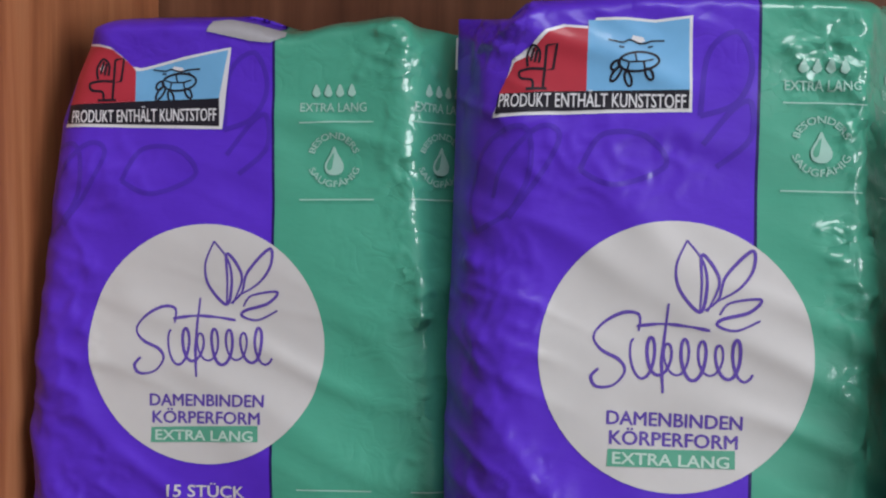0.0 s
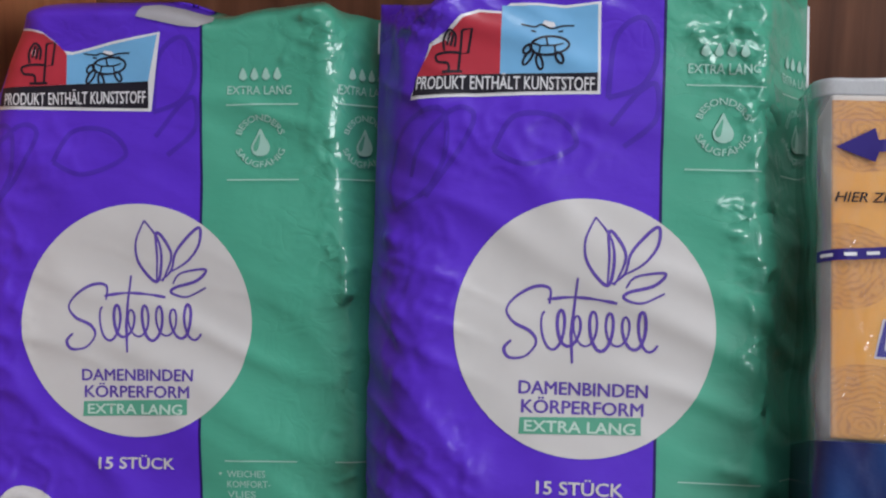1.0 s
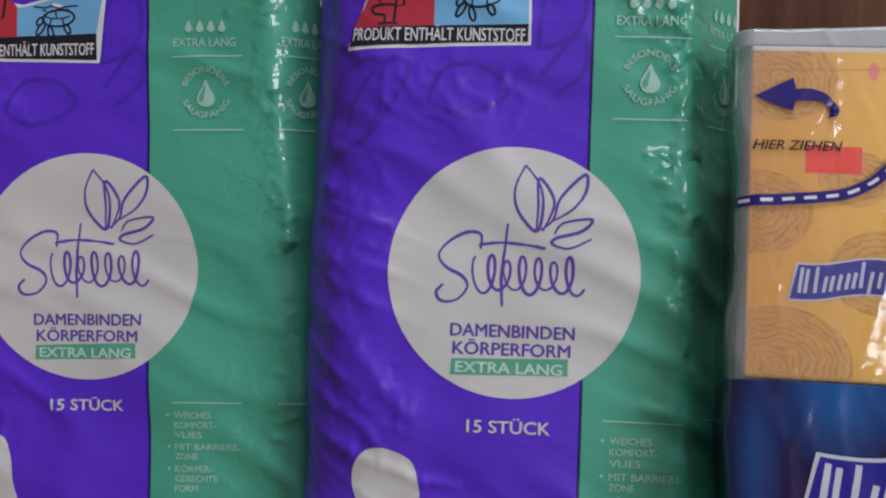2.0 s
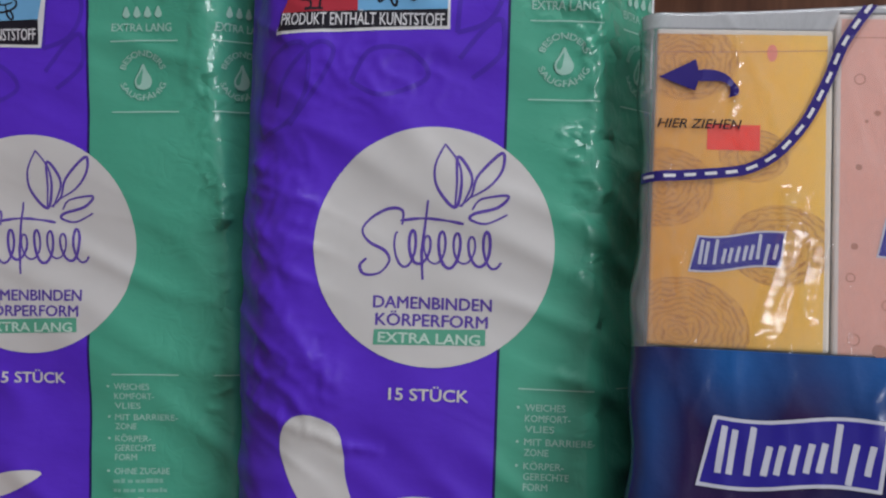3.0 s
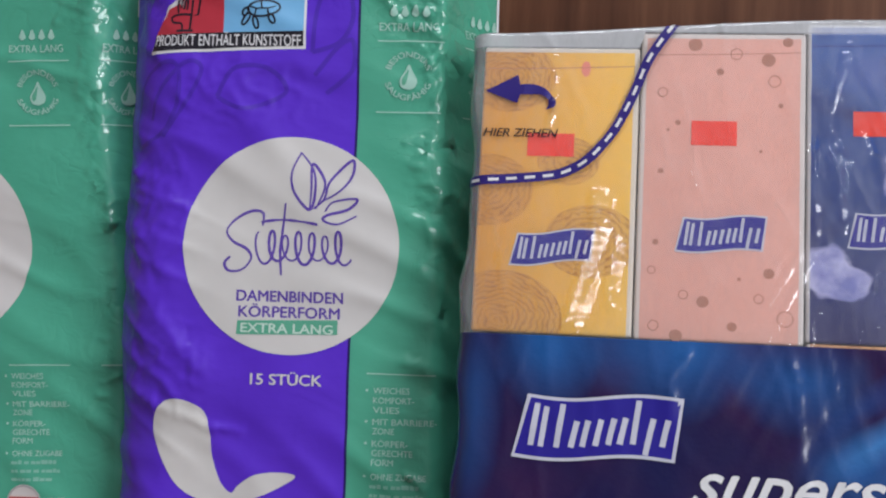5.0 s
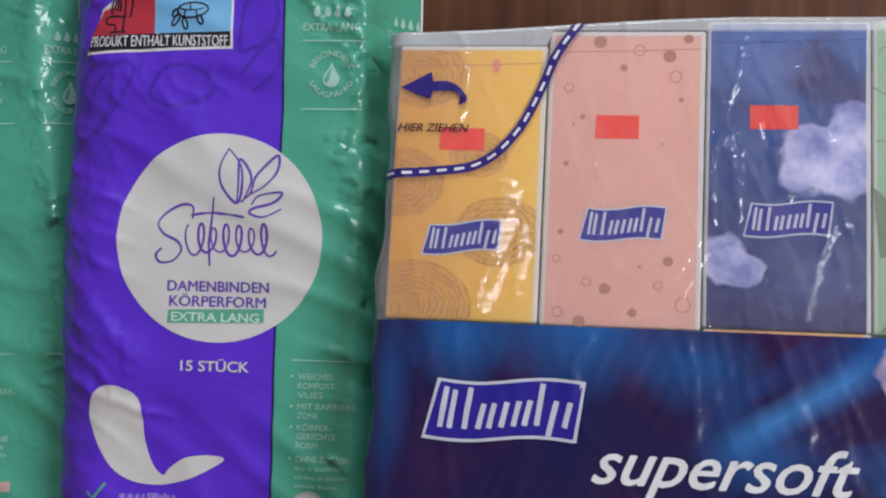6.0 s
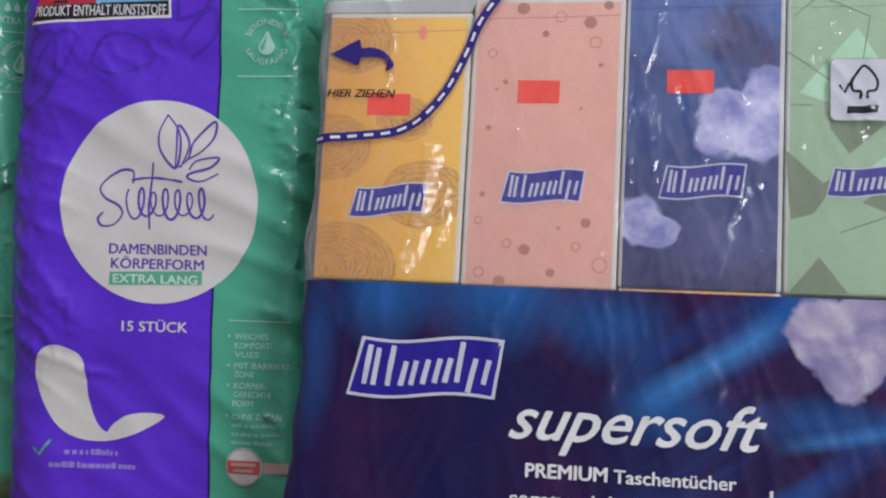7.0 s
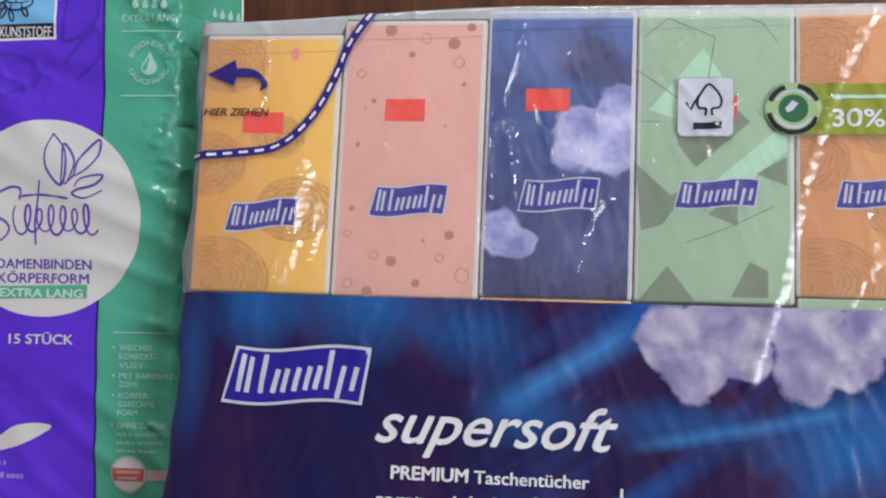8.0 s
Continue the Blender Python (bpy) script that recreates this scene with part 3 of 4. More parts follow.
structure("ceiling", box_bm(-2.2, -2.8, 2.5, 2.2, 0.4, 2.55), WALL, "plain pale painted ceiling")
structure("wall_north", box_bm(-2.2, 0.157, 0.0, 2.2, 0.26, 2.5), WALL, "plain pale painted wall behind the cupboard")
structure("wall_west", box_bm(-2.2, -2.7, 0.0, -2.1, 0.155, 2.5), WALL, "plain pale painted wall")
structure("wall_east", box_bm(2.1, -2.7, 0.0, 2.2, -2.55, 2.5), WALL, "plain pale painted wall beside the window")
structure("wall_east", box_bm(2.1, -1.35, 0.0, 2.2, 0.155, 2.5), WALL, "plain pale painted wall beside the window")
structure("wall_east", box_bm(2.1, -2.548, 0.0, 2.2, -1.352, 0.82), WALL, "plain pale painted wall under the window")
structure("wall_east", box_bm(2.1, -2.548, 2.02, 2.2, -1.352, 2.5), WALL, "plain pale painted wall over the window")
structure("wall_south", box_bm(-2.2, -2.8, 0.0, 2.2, -2.702, 2.5), WALL, "plain pale painted wall")


# ---- sanitary pad packs ----
def ridge(s, v, line, width, height, jitter=1.2):
    """The height at (s, v) of a sharp uneven crease along a line of points."""
    if not (min(p[0] for p in line) - 8 < s < max(p[0] for p in line) + 8 and min(p[1] for p in line) - 8 < v < max(p[1] for p in line) + 8):
        return 0.0
    best = 1e9
    for (ax, ay), (bx, by) in zip(line, line[1:]):
        dx, dy = bx - ax, by - ay
        t = min(1.0, max(0.0, ((s - ax) * dx + (v - ay) * dy) / (dx * dx + dy * dy)))
        best = min(best, math.hypot(s - ax - t * dx, v - ay - t * dy))
    if best > width * 3:
        return 0.0
    best = abs(best + jitter * noise.noise(Vector((s * 0.22, v * 0.22, 9.0))))
    facets = 0.35 * noise.noise(Vector((s * 0.5, v * 0.34, 5.0)))
    return height * max(0.0, 1 - best / width + (facets if best < width else 0.0)) ** 1.5 * (0.65 + 0.7 * noise.noise(Vector((s * 0.13, v * 0.13, 2.0))))


def edge_creases(seed, fold, low_v, high_v):
    """Short sharp puckers along the rounded green edge of a bag."""
    rng = random.Random(seed)
    out, v = [], low_v
    while v < high_v:
        s = fold + rng.uniform(-7, 3)
        out.append(([(s, v), (s + rng.uniform(2, 5), v + rng.uniform(-3, 4)), (s + rng.uniform(4, 9), v + rng.uniform(-6, 6))], rng.uniform(1.3, 2.0), rng.uniform(0.5, 1.1)))
        v += rng.uniform(8, 18)
    return out


def bag_wrinkle(seed, fold, creases, patches=(), pleats=0.0, pucker=1.0, sag=0.0):
    """Film relief in millimetres: broad slanting folds, puckers along the green edge and the top, crumpled patches and short level pleats at the violet edge."""
    def w(s, v):
        broad = noise.noise(Vector((s * 0.016 + v * 0.010 + seed, v * 0.022 - s * 0.004, seed * 1.7))) * 3.0 * (0.45 + 0.55 * smoothstep(-68, -48, s))
        slant = math.exp(-(noise.noise(Vector((s * 0.014 - v * 0.012 + seed, v * 0.042 + s * 0.024, 3.1 + seed))) / 0.26) ** 2) * 1.2
        slant += math.exp(-(noise.noise(Vector((s * 0.030 + v * 0.020, v * 0.085 + s * 0.030, 8.3 + seed))) / 0.2) ** 2) * (0.14 + 0.36 * smoothstep(-26, -46, s))
        edge = pucker * math.exp(-((s - fold) / 12.0) ** 2) + 1.5 * smoothstep(80, 100, v)
        sharp = (1 - abs(noise.noise(Vector((s * 0.05 + seed, v * 0.13 + s * 0.05, 7.7 + seed)))) * 2.6) * 0.36 * edge
        out = broad + slant + max(-0.5, sharp) + noise.noise(Vector((s * 0.16, v * 0.26, seed))) * 0.16 * edge - 0.8
        out -= sag * smoothstep(30, 95, v) * smoothstep(0, -60, s)
        if pleats and s < -30:
            out += pleats * math.exp(-((s + 58) / 15.0) ** 2) * max(0.0, 1 - abs(noise.noise(Vector((s * 0.030, v * 0.075 + s * 0.03, seed)))) * 2.0) ** 2 * smoothstep(60, 30, v)
        for cs, cv, rs, rv, k in patches:
            d = ((s - cs) / rs) ** 2 + ((v - cv) / rv) ** 2
            if d < 3:
                fold_a = 1 - abs(noise.noise(Vector((s * 0.10 + v * 0.05, v * 0.11 - s * 0.04, cs)))) * 3.0
                fold_b = 1 - abs(noise.noise(Vector((s * 0.21 - v * 0.10, v * 0.17 + s * 0.06, cv)))) * 3.0
                out += k * math.exp(-d * d) * (max(0.0, fold_a) + 0.45 * max(0.0, fold_b))
        for line, width, height in creases:
            out += ridge(s, v, line, width, height)
        return out
    return w


def ring_text(surface, holder, cx, cy):
    lay("lettering", bend(flat_text("BESONDERS", 0, 0, 2.1, 16.6, 0.02, align="CENTER"), cx, cy, 6.5), surface, PALE, holder, 0.85, 1.2)
    lay("lettering", bend(flat_text("SAUGFÄHIG", 0, -2.1, 2.1, 15.8, 0.02, align="CENTER"), cx, cy, 6.5, False), surface, PALE, holder, 0.85, 1.2)
    drop = [(0, 4.3), (1.2, 2.0), (2.7, -0.6), (3.0, -2.2), (2.2, -3.9), (0, -4.6), (-2.2, -3.9), (-3.0, -2.2), (-2.7, -0.6), (-1.2, 2.0)]
    lay("drop", flat_poly([(cx + x, cy + y - 0.3) for x, y in spline(drop, 4, True)]), surface, PALE, holder, 0.85, 1.2)
    lay("drop_shade", flat_poly([(cx + x, cy + y - 0.3) for x, y in spline([(-0.1, 2.4), (-0.3, 0), (-0.9, -2.6), (-2.0, -2.9), (-2.3, -1.4), (-1.3, 0.6)], 4, True)]), surface, GREEN_INK, holder, 1.05)


def column(surface, holder, dx, dv=0.0):
    """The white print of one green panel, its middle at s = 36.5 + dx."""
    for k in range(4):
        x = 31.0 + 3.75 * k + dx
        d = [(0, 2.0), (1.1, -0.2), (1.2, -1.2), (0, -2.0), (-1.2, -1.2), (-1.1, -0.2)]
        lay("drop", flat_poly([(x + a, 78.9 + dv * 1.2 + b) for a, b in spline(d, 4, True)]), surface, PALE, holder, 0.85, 1.2)
    lay("lettering", flat_text("EXTRA LANG", 26 + dx, 72.0 + dv * 1.1, 2.9, 20.8, 0.015), surface, PALE, holder, 0.85, 1.2)
    for v in (68.5 + dv, 43.8 + dv * 0.75, -46.1 + dv * 0.6):
        lay("rule", strokes([[(25.6 + dx, v), (37 + dx, v), (49 + dx, v)]], 0.42), surface, PALE, holder, 0.85, 1.2)
    ring_text(surface, holder, 36.5 + dx, 56.6 + dv * 0.85)


def small_print(surface, holder, x0, x1, v, high, material, seed):
    """A line of unreadable small print: short bars of uneven length."""
    rng, x = random.Random(seed), x0
    bm = bmesh.new()
    while x < x1 - 0.8:
        e = min(x1, x + rng.uniform(1.0, 2.6))
        up = high * rng.choice((0.75, 0.75, 1.0))
        bm.faces.new([bm.verts.new((a, b, 0)) for a, b in ((x, v), (e, v), (e, v + up), (x, v + up))])
        x = e + rng.choice((0.28, 0.28, 0.3, 0.9))
    return lay("print_bar", bm, surface, material, holder, 0.32, 1.3)


def pad_pack(m, pillow, rear, crumples, label_points, x_mid, bowl_gap, tag, dx, dx_side, dv_col, edges):
    pack = new("sanitary_pad_pack")
    pack.matrix_world = m
    tagged(pack, tag, "sanitary pads", "sanitary pad packs")
    at = pillow.prepare(1.0).on
    bag = part("bag", pillow.bag(), BAG, pack, "violet and sea-green glossy plastic bag", True)
    pillow.crumple(bag.data, crumples)
    part("rear_panel", rear.shell(3.0), BAG, pack, "sea-green rear panel of the bag", True)
    for k, e0, e1 in edges:
        bm = bmesh.new()
        prev = None
        for j in range(24):
            v = e0 + (e1 - e0) * j / 23
            s = pillow.ends(v)[k]
            p = pillow.on(s, v)
            d = Vector((0.0006 if k else -0.0006, 0, 0))
            q = [bm.verts.new(p - d * 0.2 + Vector((0, -0.0004, 0))), bm.verts.new(p + d + Vector((0, -0.0002, 0)))]
            if prev:
                bm.faces.new((prev[0], prev[1], q[1], q[0]))
            prev = q
        part("seam_edge", bm, WHITE, pack, "white cut edge of the film")
    # round emblem
    lay("emblem_disc", flat_poly(ellipse_points(-2.2, -3.2, 37.6, 37.6, 72)), at, GREY_WHITE, pack, 0.34, 1.0, "round grey-white printed disc")
    leaves = [
        spline([(0.4, 29.0), (-2.4, 22), (-1.4, 15.2), (4.2, 9.2), (6.0, 16), (4.9, 23), (0.4, 29.0)], 8),
        spline([(4.2, 9.2), (4.6, 16.5), (4.5, 25.0), (8.2, 21.0), (9.2, 16.5), (6.2, 9.4)], 8),
        spline([(5.6, 9.6), (9.2, 13.0), (11.2, 19.4), (18.2, 26.6), (18.6, 21.5), (14.8, 16.0), (8.2, 12.0)], 8),
        spline([(9.6, 8.6), (12.4, 12.0), (20.6, 13.2), (17.6, 9.6), (10.4, 7.4), (9.2, 5.6), (14.2, 4.4), (20.6, 7.4)], 8)]
    lay("leaf_drawing", strokes(leaves, lambda t: 0.55 + 0.45 * math.sin(3.1 * t) ** 2), at, VIOLET_INK, pack, 0.56, 1.2, "violet line drawing of leaves")
    wave = [(-13.4 + 0.222 * k - 2.1 * math.sin(k * 0.30), -3.9 + (5.0 + 0.9 * math.sin(k * 0.11)) * math.cos(k * 0.30)) for k in range(140)]
    swash = [spline([(-12.2, 3.4), (-12.2, 7.8), (-16.4, 8.4), (-21.8, 5.4), (-24.6, 1.4), (-22.4, -2.2), (-17.4, -4.8), (-15.8, -8.0), (-18.8, -11.8), (-23.4, -12.4), (-25.0, -9.8), (-23.0, -7.4)], 8),
             [(-4.2, 11.3), (-5.8, -5), (-5.2, -13.5)], spline([(-12.8, 4.7), (-6.0, 5.6), (1.0, 5.2), (7.2, 4.2)], 8), wave]
    lay("swash_mark", strokes(swash, lambda t: 0.62 + 0.38 * math.sin(9 * t) ** 2), at, VIOLET_INK, pack, 0.56, 1.2, "violet flowing pen-stroke mark")
    lay("lettering", flat_text("DAMENBINDEN", -20.3, -22.6, 3.9, 36.8, 0.034), at, VIOLET_INK, pack)
    lay("lettering", flat_text("KÖRPERFORM", -19.4, -28.0, 3.9, 34.8, 0.034), at, VIOLET_INK, pack)
    lay("lettering_bar", flat_poly([(-20.0, -34.2), (14.9, -33.4), (14.8, -28.4), (-19.8, -29.4)]), at, GREEN_INK, pack, 0.58, 1.3, "green printed bar")
    lay("lettering", flat_text("EXTRA LANG", -18.4, -33.3, 3.3, 31.6, 0.034), at, LIME_INK, pack, 0.74)
    lay("lettering", flat_text("15 STÜCK", -14.4, -51.0, 3.8, 24.6, 0.028), at, GREY_WHITE, pack)
    # warning label
    border = label_points
    cx, cy = sum(p[0] for p in border) / len(border), sum(p[1] for p in border) / len(border)
    lay("warning_label", flat_poly(border), at, WHITE, pack, 0.34, 1.0, "white-edged plastic warning label")
    y_bar = border[0][1] + 7.0
    crop = 1.6 if bowl_gap < 10 else 0.0
    inner = [(x + (0.9 if x < cx else -0.9 if x > cx + 20 else 0.0), y + (1.0 if k < 2 else -0.9)) for k, (x, y) in enumerate(border)]
    bl, br, tr = inner[0], inner[1], inner[2]
    left_top = [p for p in inner[3:] if p[0] < x_mid]
    right_top = [p for p in inner[2:] if p[0] >= x_mid]
    y_mid = right_top[-1][1] if len(right_top) > 1 else left_top[0][1]
    lay("label_field", flat_poly([(bl[0] + 0.4, y_bar), (x_mid, y_bar + 0.6), (x_mid, y_mid)] + left_top), at, RED_PRINT, pack, 0.72, 1.0, "red printed field")
    lay("label_field", flat_poly([(x_mid, y_bar + 0.6), (br[0], y_bar + 1.2)] + right_top + ([(x_mid, y_mid)] if right_top[-1][0] > x_mid + 0.5 else [])), at, SKY_PRINT, pack, 0.72, 1.0, "sky-blue printed field")
    lay("label_bar", flat_poly([(bl[0], bl[1]), (br[0], br[1]), (br[0], y_bar + 1.2), (bl[0] + 0.4, y_bar)]), at, BLACK_INK, pack, 0.74, 1.0, "black printed bar")
    lay("lettering", flat_text("PRODUKT ENTHÄLT KUNSTSTOFF", bl[0] + 1.0 + crop, (bl[1] + br[1]) / 2 + 0.9, 4.2, br[0] - bl[0] - 1.9 - crop, 0.01), at, WHITE, pack, 0.98, 1.1)
    squash = min(1.0, (border[3][1] - y_bar) / 21.5)
    ox, oy = x_mid + 13.8, y_bar + 1.2 + 7.4 * squash
    oval = [ellipse_points(ox + 0.6, oy + 0.4, 5.6, 2.7, 28, 4)]
    small = [ellipse_points(ox - 5.6, oy - 3.0, 0.9, 2.6, 14, -32), ellipse_points(ox - 2.2, oy - 4.4, 0.9, 2.2, 14, 14), ellipse_points(ox + 3.6, oy - 3.2, 0.9, 1.7, 14, 30), ellipse_points(ox - 5.8, oy - 0.6, 1.5, 1.0, 14, 50)]
    lay("pictogram", strokes(oval + small, 0.7, True), at, BLACK_INK, pack, 0.96, 1.1, "black outlined oval pictogram")
    cells = [[(ox - 4.6, oy + 1.2), (ox - 2, oy + 0.3), (ox + 2, oy + 0.3), (ox + 4.6, oy + 1.0)], [(ox - 2, oy + 0.3), (ox - 2.6, oy - 2.4)], [(ox + 2, oy + 0.3), (ox + 2.4, oy - 2.4)], [(ox - 0.5, oy + 2.8), (ox, oy + 0.3)],
             spline([(ox - 8, oy + 6.8 * squash), (ox - 4, oy + 6.0 * squash), (ox - 2, oy + 6.8 * squash), (ox + 1, oy + 5.6 * squash), (ox + 4, oy + 6.4 * squash), (ox + 7.6, oy + 6.6 * squash)], 5), [(ox - 5, oy + 4.8 * squash), (ox - 3.6, oy + 4.4 * squash)], [(ox + 3, oy + 4.6 * squash), (ox + 4.4, oy + 4.9 * squash)]]
    lay("pictogram", strokes(cells, 0.5), at, BLACK_INK, pack, 0.96, 1.1, "black line pictogram")
    lay("pictogram", flat_poly([(ox - 1.8, oy + 6.6 * squash), (ox - 1.2, oy + 8.2 * squash), (ox + 1.6, oy + 7.6 * squash), (ox + 2.2, oy + 6.4 * squash), (ox, oy + 5.6 * squash)]), at, WHITE, pack, 0.9, 1.1)
    rx, ry = x_mid - bowl_gap, y_bar + 7.4
    bowl = [[(rx + 2.6, ry + 6.6), (rx + 5.6, ry + 7.0), (rx + 4.6, ry - 0.4), (rx + 2.2, ry - 0.8), (rx + 2.6, ry + 6.6)],
            spline([(rx + 2.4, ry - 0.4), (rx - 2, ry - 0.2), (rx - 5.6, ry - 1.0), (rx - 5.0, ry - 3.0), (rx - 1.6, ry - 3.6), (rx - 1.2, ry - 6.0)], 5), [(rx - 3.2, ry - 6.2), (rx + 3.0, ry - 6.2)], [(rx + 1.8, ry - 6.2), (rx + 2.2, ry - 0.8)],
            spline([(rx - 3.0, ry + 0.4), (rx - 3.4, ry + 3.8), (rx - 1.6, ry + 6.8), (rx + 0.6, ry + 5.0), (rx + 0.4, ry + 1.4)], 5), [(rx - 2.2, ry + 2.0), (rx - 1.2, ry + 6.0)], [(rx - 0.9, ry + 1.6), (rx - 0.2, ry + 5.4)]]
    lay("pictogram", strokes(bowl, 0.8), at, BLACK_INK, pack, 0.96, 1.1, "black line pictogram of a bowl")
    lay("pictogram", flat_poly([(rx - 2.6, ry + 3.4), (rx - 1.6, ry + 2.6), (rx - 1.0, ry + 4.6), (rx - 1.7, ry + 5.6)]), at, WHITE, pack, 0.9, 1.1)
    # green panels
    column(at, pack, dx, dv_col)
    column(at, pack, dx_side, dv_col)
    bullets = [(-51.8, "WEICHES"), (-55.1, "KOMFORT-"), (-58.4, "VLIES"), (-62.4, "MIT BARRIERE-"), (-65.6, "ZONE"), (-69.8, "KÖRPER-"), (-73.0, "GERECHTE"), (-76.2, "FORM"), (-80.9, "OHNE ZUGABE")]
    for v, words in bullets:
        lay("lettering", flat_text(words, 28.0, v - 1.1, 2.2, 1.62 * len(words) + 1.0, 0.02), at, PALE, pack, 0.32)
    for v in (-51.8, -62.4, -69.8, -80.9):
        lay("bullet", flat_poly(ellipse_points(25.8, v, 0.5, 0.5, 8)), at, PALE, pack, 0.32)
    for k, wide in enumerate((17.0, 18.5, 16.0)):
        small_print(at, pack, 27.6, 27.6 + wide, -85.0 - 3.1 * k, 1.5, PALE_FAINT, k)
    # seal under the list
    seal = lay("seal", flat_poly(ellipse_points(32.8, -99.4, 7.0, 7.0, 40)), at, GREY_WHITE, pack, 0.34, 1.2, "round red and white printed seal")
    lay("seal_ring", strokes([ellipse_points(32.8, -99.4, 6.5, 6.5, 40)], 0.5, True), at, TOP_GREY, seal, 0.56, 1.2)
    lay("seal_band", flat_poly([(26.6, -101.8), (39.0, -101.8), (39.0, -97.0), (26.6, -97.0)]), at, SEAL_RED, seal, 0.56, 1.2, "red band")
    for x0, x1, v in ((28.0, 37.4, -98.4), (28.8, 36.4, -100.6)):
        lay("print_bar", flat_poly([(x0, v - 0.5), (x1, v - 0.5), (x1, v + 0.5), (x0, v + 0.5)]), at, SEAL_PINK, seal, 0.72, 1.2)
    lay("seal_tab", flat_poly([(40.2, -101.4), (48.6, -101.0), (48.6, -97.2), (40.2, -97.4)]), at, SEAL_PINK, seal, 0.3)
    # pad picture
    pad = spline([(-40.5, -57.0), (-46.2, -59.6), (-48.9, -66.5), (-46.0, -76.0), (-40.5, -86.0), (-32.5, -91.2), (-22, -92.4), (-12, -90.2), (-3.5, -86.2), (1.8, -82.4), (-3.0, -81.2), (-12.0, -82.2), (-18.0, -86.0), (-20.6, -88.8), (-24.5, -85.0), (-27.4, -76.5), (-28.4, -67.0), (-31.6, -60.0)], 6, True)
    lay("pad_picture", flat_poly(pad), at, GREY_WHITE, pack, 0.36, 1.1, "grey-white printed picture of a curved pad")
    for x0, x1, v in ((-36.0, -16.0, -97.6), (-41.6, -9.0, -102.4)):
        small_print(at, pack, x0, x1, v, 2.2, LILAC, x1)
    lay("tick_mark", strokes([[(-48, -95.6), (-45.6, -98), (-41.5, -92.5)]], 1.0), at, GREEN_INK, pack, 0.3)
    # faint leaf outlines on the violet film
    ghost = [spline([(-62 + a, 30 + b) for a, b in ((0, 0), (-3, 12), (4, 26), (16, 30), (18, 18), (12, 6), (0, 0))], 8),
             spline([(-50 + a, 34 + b) for a, b in ((0, 0), (10, 14), (14, 24), (8, 26), (-2, 16), (-6, 6))], 8),
             spline([(-30 + a, 48 + b) for a, b in ((0, 0), (10, -4), (24, 2), (18, 10), (6, 10), (0, 0))], 8),
             spline([(3 + a, 64 + b) for a, b in ((0, 0), (10, 4), (14, 14), (10, 24), (2, 18), (0, 0))], 8),
             spline([(4 + a, 56 + b) for a, b in ((0, 0), (8, 10), (13, 12), (13, 2), (4, -6))], 8)]
    for line in ghost:
        lay("leaf_outline", strokes([line], 1.5), at, GHOST, pack, 0.2, 1.2, "faint darker violet leaf outline")
    return pack


def bag_pose(x, y, z, lean, yaw, bottom, roll=0.0):
    return pose(x, y, z, lean, roll, yaw) @ Matrix.Translation((0, BASE_Y * 0.001, bottom * 0.001))


def lowest(z, lean):
    """The bag's lower end, in its own millimetres, that stands on the shelf."""
    a = radians(-lean)
    return ((SHELF - z) * 1000 + BASE_Y * math.sin(a)) / math.cos(a)


def profile(points):
    """A line of heights through (s, height) points."""
    def top(s):
        for (a, ha), (b, hb) in zip(points, points[1:]):
            if s <= b:
                return ha + (hb - ha) * smoothstep(a, b, max(a, s))
        return points[-1][1]
    return top


def linear(a, b, va=-100.0, vb=90.0):
    return lambda v: a + (b - a) * min(1.1, max(0.0, (v - va) / (vb - va)))


CREASES_A = [([(57, 97), (52, 94), (61, 89), (50, 88), (46, 80)], 2.0, 0.9), ([(57, 72), (54, 54), (60, 45)], 2.0, 0.5), ([(60, 26), (64, 22), (66, 8), (65, 2)], 1.8, 0.5), ([(-50, 40), (-44, 28), (-38, 16)], 6.0, 0.9), ([(-54, -30), (-40, -38), (-26, -42)], 5.0, 1.2), ([(-56, -50), (-46, -62), (-34, -70)], 5.5, 1.5), ([(-52, 22), (-46, 12), (-40, -4)], 5.0, 0.9)]
CREASES_B = [([(27, 84), (38, 87), (49, 82), (48, 70), (44, 60)], 2.2, 1.2), ([(27, 84), (32, 77), (42, 73), (48, 70)], 1.8, 1.0), ([(30, 97), (34, 90), (46, 92), (52, 86)], 2.0, 1.0), ([(42, 66), (50, 56), (46, 48)], 2.0, 1.0), ([(36, 33), (50, 34), (41, 30)], 1.8, 1.0), ([(38, 19), (46, 19), (50, 10)], 1.6, 0.9), ([(48, 12), (44, 8), (48, -8)], 1.6, 0.9), ([(-66, 23), (-56, 20), (-46, 12), (-40, 10)], 4.4, 1.4), ([(-64, -52), (-50, -58), (-30, -66), (-18, -68)], 3.2, 1.4), ([(-60, 66), (-50, 60), (-40, 62)], 4.0, 1.0), ([(-54, -20), (-44, -34), (-34, -44)], 5.0, 1.4), ([(-60, 2), (-52, -4), (-46, -14)], 4.0, 1.2)]
# crumpled places on the film: middle, reach and strength
CRUMPLES_A = ((57, 88, 8, 9, 1.0), (60, 47, 4, 9, 0.8), (63, 18, 4, 4, 0.8), (66, 2, 3, 5, 0.8), (67, -24, 3, 4, 0.6), (67, -44, 3, 4, 0.6))
CRUMPLES_B = ((40, 80, 13, 12, 1.0), (47, 61, 6, 9, 1.0), (46, 32, 9, 4, 1.0), (46, 11, 6, 4, 0.9), (48, -8, 5, 4, 0.8), (48, -27, 4, 4, 0.8), (48, -50, 4, 5, 0.5), (-58, 94, 14, 12, 1.0))
